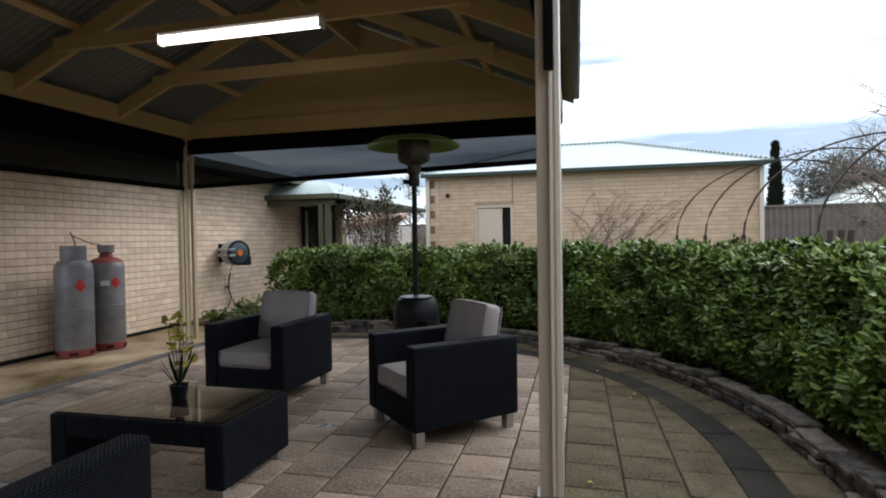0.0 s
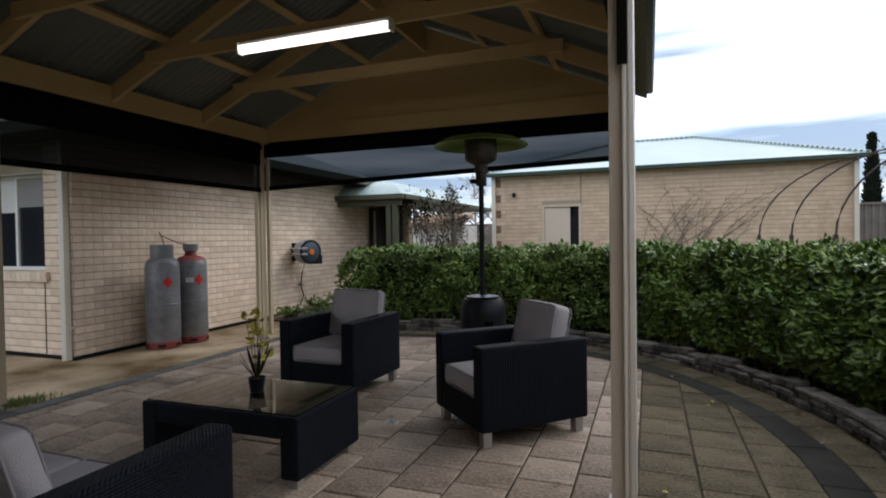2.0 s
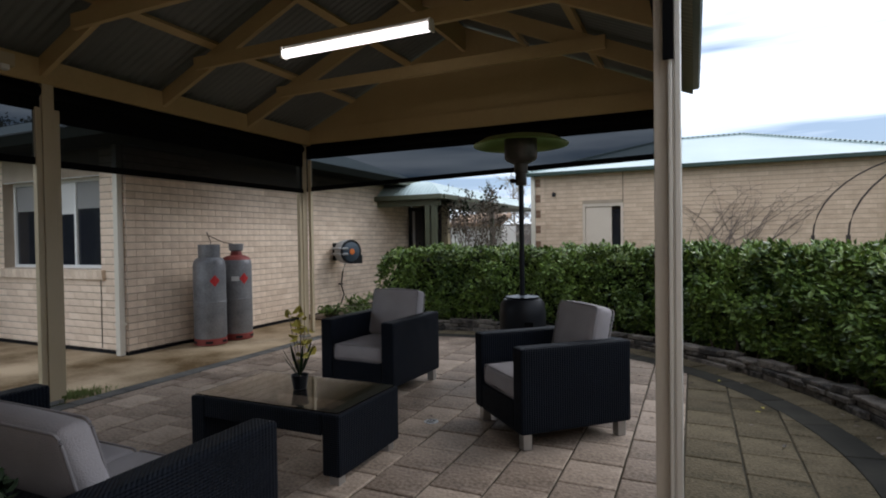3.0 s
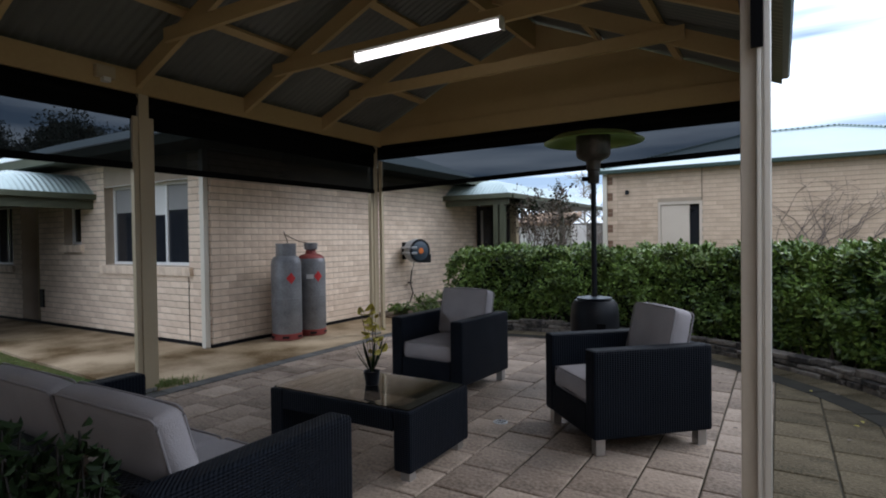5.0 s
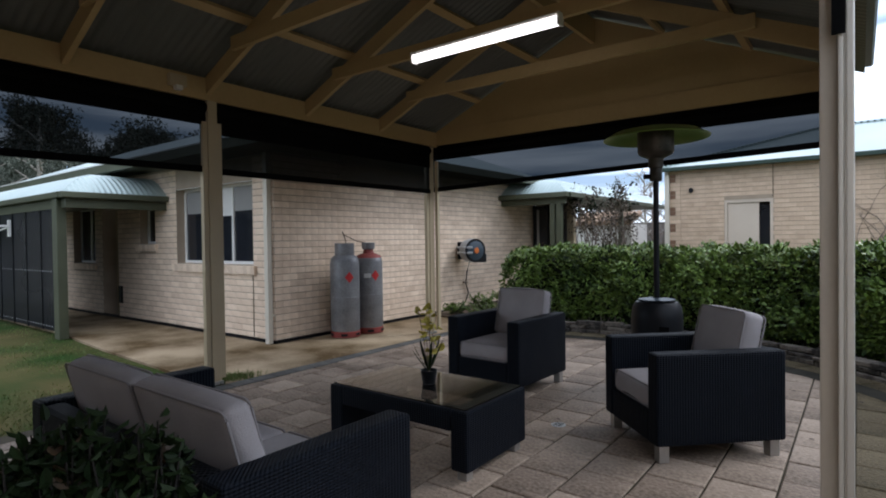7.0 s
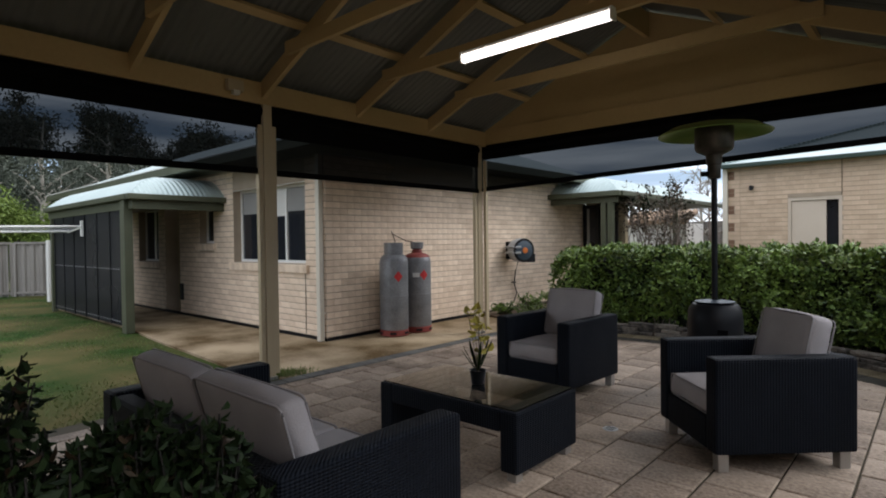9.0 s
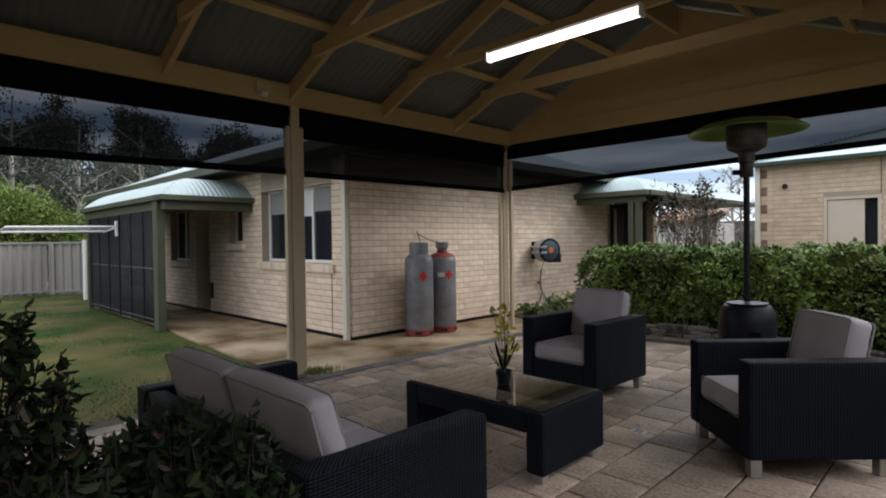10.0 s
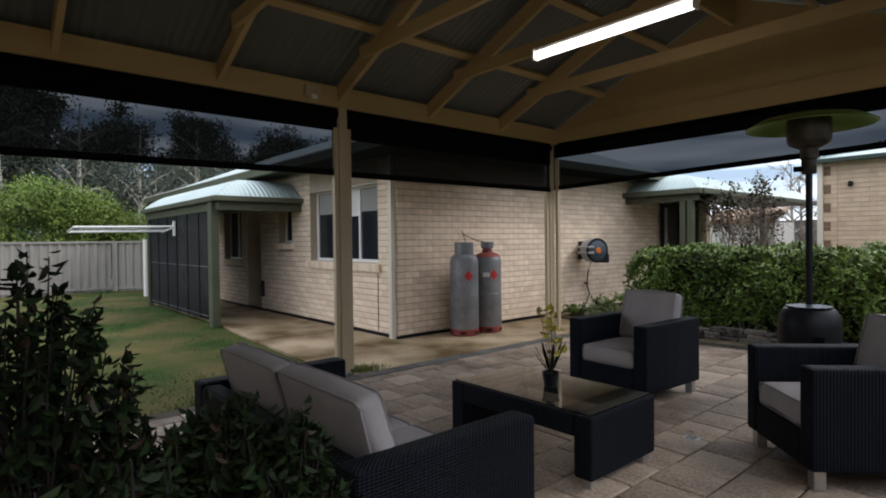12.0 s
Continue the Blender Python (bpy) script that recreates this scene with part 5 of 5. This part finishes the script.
for i, (x, y, h) in enumerate(((-26.5, -2.2, 7.5), (-27.2, 3.4, 8.0), (-26.8, 5.6, 7.0), (-27.6, 8.4, 7.5), (-26.6, -0.9, 6.5))):
    tree("gum_tree", "slim pale-trunked gum tree behind the fence", pose(x, y, -0.1, 0, 0, i * 65), h, 2.0, GUM, BARK, 160, 0.16, 150 + i, 0.3, 7)
rng = random.Random(77)
scrub = Shape()
for _ in range(105000):
    y = rng.uniform(-16, 28)
    x = -29 - rng.random() * 8
    z = (5.8 + 2.0 * noise.noise((y * 0.22, x * 0.2, 4))) * rng.random() ** 0.7
    leaf(scrub, Vector((x, y, max(0, z))), some_dir(rng), some_dir(rng), rng.uniform(0.12, 0.32), 0.10)
built("woodland", scrub, GUM, "dense grey-green undergrowth beyond the fence", "woodland", kind="stuff")
for i, (x, y, h, w) in enumerate(((-20.5, 0.6, 2.2, 1.5), (-20.3, 2.4, 2.5, 1.3), (-21, 3.8, 2.0, 1.1), (-20.8, -1.2, 2.1, 1.5))):
    tree("lime_green_tree", "bright lime green bushy tree behind the fence", pose(x, y, 0, 0, 0, i * 70), h * 1.12, w * 1.1, LIME, TWIG, 2600, 0.10, 60 + i, 0.15, 12)
tree("bare_tree", "bare winter tree with fine grey twigs", pose(6.6, 11.5, 0), 3.4, 2.0, GUM, TWIG, 0, 0.1, 31, 0.2, 20, True)
tree("bare_tree", "bare winter tree with fine grey twigs", pose(5.2, 10.4, 0), 3.0, 1.6, GUM, TWIG, 0, 0.1, 32, 0.2, 18, True)
tree("bare_tree", "bare winter tree with fine grey twigs", pose(8.6, 13.5, 0), 4.0, 2.2, GUM, TWIG, 0, 0.1, 33, 0.2, 20, True)
tree("bare_tree", "thin bare birch tree beside the garage", pose(-6.1, 20.0, 0), 3.9, 1.2, GUM, BARK, 0, 0.1, 34, 0.3, 10, True)
tree("evergreen_tree", "soft grey-green tree beyond the far porch", pose(-8.1, 22.4, 0), 3.7, 0.8, GUM, TWIG, 900, 0.07, 38, 0.55, 9)
tree("bare_tree", "bare winter tree with fine grey twigs", pose(-5.2, 18.2, 0), 3.0, 1.1, GUM, TWIG, 0, 0.1, 39, 0.2, 14, True)
rng = random.Random(52)
vine = thing("bare_vine", "fine bare vine stems on the garage wall", "vine")
twine = Shape()
for _ in range(26):
    p = Vector((rng.uniform(-0.05, 1.21), GY - 0.03, rng.uniform(0.6, 1.1)))
    lean, pts = rng.uniform(-0.4, 0.9), [p]
    for _ in range(7):
        lean += rng.uniform(-0.35, 0.35)
        pts.append(pts[-1] + Vector((lean * 0.2, rng.uniform(-0.006, 0.004), 0.17 + rng.uniform(-0.05, 0.05))))
    twine.tube(pts, [0.009 - 0.001 * k for k in range(8)], 4)
    for q in pts[2:]:
        twine.tube([q, q + Vector((rng.uniform(-0.25, 0.25), -0.004, rng.uniform(0.0, 0.2)))], [0.004, 0.002], 3)
part("stem", twine, TWIG, vine)
tree("bare_tree", "bare winter tree with fine grey twigs", pose(9.5, 8.8, 0), 6.2, 2.4, GUM, TWIG, 0, 0.1, 36, 0.3, 9, True)
for i, (x, y, h, w) in enumerate(((9.4, 24, 4.4, 1.6), (11.3, 25, 4.2, 1.8), (13.4, 26, 4.6, 2.0), (16, 25, 4.4, 2.2))):
    tree("evergreen_tree", "dark evergreen tree in the distance", pose(x, y, 0, 0, 0, i * 50), h, w, GUM, TWIG, 1500, 0.10, 80 + i, 0.3, 10)
cypress = thing("cypress", "slim dark pointed cypress in the distance", "tree", pose(7.1, 22.5, 0))
rng = random.Random(9)
needles = Shape()
for _ in range(2600):
    k = rng.random()
    rad = 0.36 * (1 - k) ** 0.95 * rng.random() ** 0.4
    a = rng.uniform(0, 6.28)
    leaf(needles, Vector((math.cos(a) * rad, math.sin(a) * rad, 0.3 + k * 4.2)), (Vector((math.cos(a) * 0.5, math.sin(a) * 0.5, 1)) + some_dir(rng) * 0.4).normalized(), some_dir(rng), 0.22, 0.09)
part("foliage", needles, LEAFCORE, cypress)
part("trunk", Shape().tube([(0, 0, 0), (0, 0, 4.2)], [0.09, 0.02], 6), TWIG, cypress)

# ---- fences, arbor, clothes line, far things ----


def panel_fence(label, x0, y0, x1, y1, height, mat, pitch=0.20):
    f = thing("steel_fence", label, "fence", kind="structure")
    d = Vector((x1 - x0, y1 - y0, 0))
    n = max(2, int(d.length / pitch))
    u = d.normalized()
    o = Vector((-u.y, u.x, 0))
    sheet = Shape()
    v = []
    for i in range(n):
        for k, dep in ((0.0, 0.0), (0.18, 0.035), (0.5, 0.035), (0.68, 0.0)):
            q = Vector((x0, y0, 0)) + u * (d.length * (i + k) / n) + o * dep
            v += [(q.x, q.y, -0.1), (q.x, q.y, height)]
    sheet.add(v, [(2 * i, 2 * i + 2, 2 * i + 3, 2 * i + 1) for i in range(len(v) // 2 - 1)])
    part("sheet", sheet, mat, f)
    ang = math.degrees(math.atan2(u.y, u.x))
    for z in (0.06, height):
        part("rail", Shape().box(0, d.length, -0.03, 0.05, z - 0.02, z + 0.035, pose(x0, y0, 0, 0, 0, ang)), mat, f)
    k = int(d.length / 2.4) + 1
    for i in range(k + 1):
        q = d.length * i / k
        part("fence_post", Shape().box(q - 0.03, q + 0.03, -0.04, 0.06, -0.1, height + 0.02, pose(x0, y0, 0, 0, 0, ang)), mat, f)
    return f


panel_fence("beige ribbed steel fence along the lawn", -17.95, -9.0, -17.95, 3.15, 1.36, FENCE)
panel_fence("beige ribbed steel gate at the end of the lawn", -17.9, 3.22, -16.9, 4.6, 1.36, FENCE)
wpipe = thing("white_pipe", "white pipe standing at the porch corner", "pipe", pose(-15.6, 3.45, 0))
part("pipe", Shape().tube([(0, 0, -0.1), (0, 0, 1.42)], 0.055, 10), WHITE, wpipe, smooth=True)
panel_fence("grey weathered fence beyond the garden", 4.2, 17.5, 26.0, 15.0, 2.05, FENCEGREY, 0.15)
panel_fence("grey weathered fence behind the porch", -14.0, 24.0, 3.0, 24.0, 1.9, FENCEGREY, 0.15)

line = thing("clothes_line", "white folding clothes line frame at the porch", "clothes line")
for x, z in ((-11.0, 1.60), (-11.75, 1.53)):
    part("rail", Shape().tube([(x, 1.36, z), (x, 2.92, z + 0.02)], 0.018, 8), WHITE, line)
for y in (1.36, 2.9):
    part("cross_bar", Shape().tube([(-11.0, y, 1.60), (-11.75, y, 1.53)], 0.016, 8), WHITE, line)
part("wall_arm", box(-11.03, -10.97, 2.90, 2.935, 1.45, 1.72), WHITE, line)
for i in range(5):
    x = -11.12 - i * 0.125
    part("cord", Shape().tube([(x, 1.36, 1.585 - i * 0.012), (x, 2.90, 1.59 - i * 0.012)], 0.003, 4), LIGHTGREY, line)

for x, y in ((1.92, 11.3), (2.15, 10.0), (2.36, 8.6), (2.65, 6.9)):
    hoop = thing("garden_arch", "thin rusty steel garden arch beyond the hedge", "arch", pose(x, y, 0), "garden arches")
    pts = [(0, 0, -0.1), (0, 0, 1.0)] + [(1.9 - 1.9 * math.cos(radians(q)), 0, 1.25 + 1.38 * math.sin(radians(q))) for q in range(0, 181, 8)] + [(3.8, 0, 1.0), (3.8, 0, -0.1)]
    part("hoop", Shape().tube(pts, 0.014, 6), RUST, hoop, smooth=True)
    for fx in (0, 3.8):
        part("stake", box(fx - 0.025, fx + 0.025, -0.03, 0.03, -0.1, 1.28), RUST, hoop)
for x in (2.86, 3.0, 3.12):
    stake = thing("garden_stake", "weathered timber stake beyond the hedge", "stake", pose(x + 0.6, 8.9, 0, 0, 4, 0), "garden stakes")
    part("stake", box(-0.03, 0.03, -0.03, 0.03, -0.1, 1.33), RUST, stake)

shed = thing("white_shed", "white ribbed shed wall with a terracotta tiled edge", "shed", pose(-7.0, 16.2, 0))
part("wall", box(0, 1.68, 0, 1.5, -0.1, 1.70), WHITE, shed)
for i in range(11):
    for k in range(3):
        part("roof_tile", Shape().tube([(0.0 + i * 0.165, -0.15 + k * 0.34, 1.74 + k * 0.11), (0.0 + i * 0.165, 0.22 + k * 0.34, 1.84 + k * 0.11)], [0.088, 0.078], 8), TERRACOTTA, shed)
for i in range(9):
    part("rib", box(0.06 + i * 0.19, 0.08 + i * 0.19, -0.018, -0.001, 0, 1.68), WHITE, shed)
house_far = thing("distant_house", "low distant house with a blue-grey roof", "house", pose(8.3, 21.0, 0))
part("wall", box(0, 6, 0, 5, -0.1, 2.2), FENCEGREY, house_far)
rf = Shape()
rf.add([(-0.4, -0.4, 2.2), (6.4, -0.4, 2.2), (6.4, 5.4, 2.2), (-0.4, 5.4, 2.2), (2.0, 2.5, 3.1), (4.4, 2.5, 3.1)], [(0, 1, 5, 4), (1, 2, 5), (2, 3, 4, 5), (3, 0, 4)])
part("roof", rf, ROOFTOP, house_far)

# fallen leaves on the paving
rng = random.Random(13)
for _ in range(70):
    r, a = (rng.uniform(3.0, 3.95), rng.uniform(5, 95)) if rng.random() < 0.7 else (rng.uniform(0.5, 3), rng.uniform(-20, 60))
    x, y = ring_point(r, a)
    s = Shape()
    leaf(s, Vector((0, 0, 0.006)), Vector((1, 0, 0.1)).normalized(), Vector((0, 0, 1)), rng.uniform(0.03, 0.055), 0.025, -0.2)
    ob = part("leaf", s, rng.choice((YELLEAF, TWIG, SHRUBRED, TWIG)))
    ob.matrix_world = pose(x, y, 0.004, 0, 0, rng.uniform(0, 360))
    tagged(ob, "dry fallen leaf lying on the paving", "leaf", "fallen leaves")

# ---- bricks ----


def brick_face(wall, mat, along, face, out, u0, u1, z1, holes, nearest, count=300):
    """Bricks in stretcher bond, a little proud of the mortar. out: the side they face; nearest: where single bricks begin."""
    course, length, gap, proud = 0.086, 0.24, 0.010, 0.006
    cells = []
    row = 0
    z = 0.03
    while z + course <= z1 + 0.03:
        u = u0 - (length / 2 if row % 2 else 0)
        while u < u1:
            a, b = max(u, u0), min(u + length - 0.0015, u1)
            c, d = z, min(z + course - gap, z1)
            spans = [(a, b)]
            for h0, h1, hz0, hz1 in holes:
                if d > hz0 + 0.001 and c < hz1 - 0.001:
                    spans = [q for s0, s1 in spans for q in ((s0, min(s1, h0)), (max(s0, h1), s1)) if q[1] - q[0] > 0.001]
            cells += [(s0, s1, c, d) for s0, s1 in spans if s1 - s0 > 0.03]
            u += length
        z += course
        row += 1
    cells.sort(key=lambda q: (abs((q[0] + q[1]) / 2 - nearest[0]) + abs((q[2] + q[3]) / 2 - nearest[1])))
    shared, rest = {}, Shape()

    def brick(s, a, b, c, d):
        e = 0.0025
        lo, hi = face, face + out * proud
        ring0 = [(a, c), (b, c), (b, d), (a, d)]
        ring1 = [(a + 0.0012, c + e), (b - 0.0012, c + e), (b - 0.0012, d - e), (a + 0.0012, d - e)]
        pts = [(u, lo, w) for u, w in ring0] + [(u, hi, w) for u, w in ring1]
        v = [(p, q, w) if along == "x" else (q, p, w) for p, q, w in pts]
        s.add(v, [(4, 5, 6, 7)] + [(i, (i + 1) % 4, 4 + (i + 1) % 4, 4 + i) for i in range(4)])

    for i, (a, b, c, d) in enumerate(cells):
        if i < count:
            key = (round(b - a, 3), round(d - c, 3))
            if key not in shared:
                s = Shape()
                brick(s, 0, b - a, 0, d - c)
                shared[key] = s.mesh("brick", mat)
            ob = new("brick", shared[key])
            ob.parent = wall
            ob.location = (a, 0, c) if along == "x" else (0, a, c)
        else:
            brick(rest, a, b, c, d)
    if rest.v:
        tagged(part("brickwork", rest, mat, wall), kind="stuff")


brick_face(house_east, BRICK, "y", WX, 1, WY + 0.004, 11.42, 2.45, [], (WY + 0.5, 1.2))
brick_face(house_south, BRICK, "x", WY, -1, -14.0, WX + 0.006, 2.45, [(h[0], h[1], h[2] - 0.12, h[3]) for h in (WIN_SMALL, WIN_PORCH)] + [(WIN_MAIN[0], WIN_MAIN[1], 0.88, 2.40), RECESS], (-6.5, 1.2))
brick_face(garage_wall, BRICK_TAN, "x", GY, -1, GX0 + 0.24, GX1, GZ - 0.02, [GDOOR], (0.5, 2.0))
row = 0
while 0.03 + row * 0.344 < 2.5:
    z = 0.03 + row * 0.344
    for k in range(2):
        part("quoin_brick", box(GX0, GX0 + 0.13, GY - 0.012, GY - 0.001, z + k * 0.086, z + k * 0.086 + 0.076), BRICK_DARK, garage_wall)
        part("corner_brick", box(GX0 + 0.14, GX0 + 0.235, GY - 0.010, GY - 0.001, z + k * 0.086, z + k * 0.086 + 0.076), BRICK_TAN, garage_wall)
        part("corner_brick", box(GX0, GX0 + 0.235, GY - 0.010, GY - 0.001, z + 0.172 + k * 0.086, z + 0.172 + k * 0.086 + 0.076), BRICK_TAN, garage_wall)
    row += 1

# ---- pavers ----
pavement = thing("pavement", "round terrace of square sandstone pavers with a charcoal band", "paving", kind="structure")
PXS, PYS, GAP = 0.308, 0.315, 0.0055


def clip(poly, x, y, nx, ny):
    """The part of a polygon on the inner side of a line through (x, y) with outward normal."""
    out = []
    for (x0, y0), (x1, y1) in zip(poly, poly[1:] + poly[:1]):
        d0, d1 = (x0 - x) * nx + (y0 - y) * ny, (x1 - x) * nx + (y1 - y) * ny
        if d0 <= 0:
            out.append((x0, y0))
        if d0 * d1 < 0:
            t = d0 / (d0 - d1)
            out.append((x0 + (x1 - x0) * t, y0 + (y1 - y0) * t))
    return out


def slab(poly, z1, e=0.006):
    """A flat slab with a chamfered top edge."""
    n = len(poly)
    cx, cy = sum(p[0] for p in poly) / n, sum(p[1] for p in poly) / n
    inner = []
    for x, y in poly:
        d = max(math.hypot(x - cx, y - cy), 0.02)
        inner.append((x + (cx - x) * e * 1.4 / d, y + (cy - y) * e * 1.4 / d))
    s = Shape()
    v = [(x, y, -0.026) for x, y in poly] + [(x, y, z1 - e * 0.7) for x, y in poly] + [(x, y, z1) for x, y in inner]
    f = [tuple(range(2 * n, 3 * n))] + [(i, (i + 1) % n, n + (i + 1) % n, n + i) for i in range(n)] + [(n + i, n + (i + 1) % n, 2 * n + (i + 1) % n, 2 * n + i) for i in range(n)]
    return s.add(v, f)


rng = random.Random(2)
spots = []
for i in range(-10, 9):
    x = -1.54 + i * PXS
    for j in range(-17, 16):
        y = 2.464 + j * PYS + (PYS / 2 if i % 2 else 0)
        g = GAP
        poly = [(x + g, y + g), (x + PXS - g, y + g), (x + PXS - g, y + PYS - g), (x + g, y + PYS - g)]
        poly = clip(poly, EDGE_X, 0, -1, 0)
        if poly and max(p[1] for p in poly) > CY:
            for k in range(0, 126, 4):
                nx, ny = math.cos(radians(k)), math.sin(radians(k))
                if poly and max((px - CX) * nx + (py - CY) * ny for px, py in poly) > R_PAVE:
                    poly = clip(poly, CX + nx * R_PAVE, CY + ny * R_PAVE, nx, ny)
        elif poly:
            poly = clip(poly, CX + R_PAVE, 0, 1, 0)
        if len(poly) >= 3 and (max(p[0] for p in poly) - min(p[0] for p in poly)) > 0.03:
            spots.append((x, y, poly))
spots.sort(key=lambda q: math.hypot(q[0] + 1.0, q[1] - 3.0))
whole, rest = {}, Shape()
for n, (x, y, poly) in enumerate(spots):
    lift = rng.choice((-0.003, -0.001, 0.0, 0.001, 0.002))
    full = len(poly) == 4 and abs(poly[0][0] - x - GAP) < 1e-6 and abs(poly[2][0] - x - PXS + GAP) < 1e-6
    if n < 290:
        if full:
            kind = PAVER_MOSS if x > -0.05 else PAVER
            if kind.name not in whole:
                whole[kind.name] = slab([(GAP, GAP), (PXS - GAP, GAP), (PXS - GAP, PYS - GAP), (GAP, PYS - GAP)], 0.0).mesh("paver", kind)
            ob = new("paver", whole[kind.name])
            ob.parent = pavement
            ob.location = (x, y, lift)
        else:
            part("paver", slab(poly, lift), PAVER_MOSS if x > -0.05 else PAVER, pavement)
    else:
        k = slab(poly, lift)
        rest.add(k.v, k.f)
if rest.v:
    tagged(part("paver_field", rest, PAVER, pavement), kind="stuff")
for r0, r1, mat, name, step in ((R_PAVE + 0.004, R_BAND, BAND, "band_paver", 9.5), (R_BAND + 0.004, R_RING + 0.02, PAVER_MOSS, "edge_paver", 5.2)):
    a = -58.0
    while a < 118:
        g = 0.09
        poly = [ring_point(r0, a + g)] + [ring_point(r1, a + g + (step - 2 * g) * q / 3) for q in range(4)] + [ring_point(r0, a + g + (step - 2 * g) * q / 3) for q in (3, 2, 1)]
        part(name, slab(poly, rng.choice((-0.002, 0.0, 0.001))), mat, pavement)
        a += step
y = 2.60
while y < 6.6:
    part("kerb_brick", slab([(EDGE_X - 0.16, y + 0.004), (EDGE_X - 0.006, y + 0.004), (EDGE_X - 0.006, y + 0.226), (EDGE_X - 0.16, y + 0.226)], 0.004), KERB, pavement)
    y += 0.23
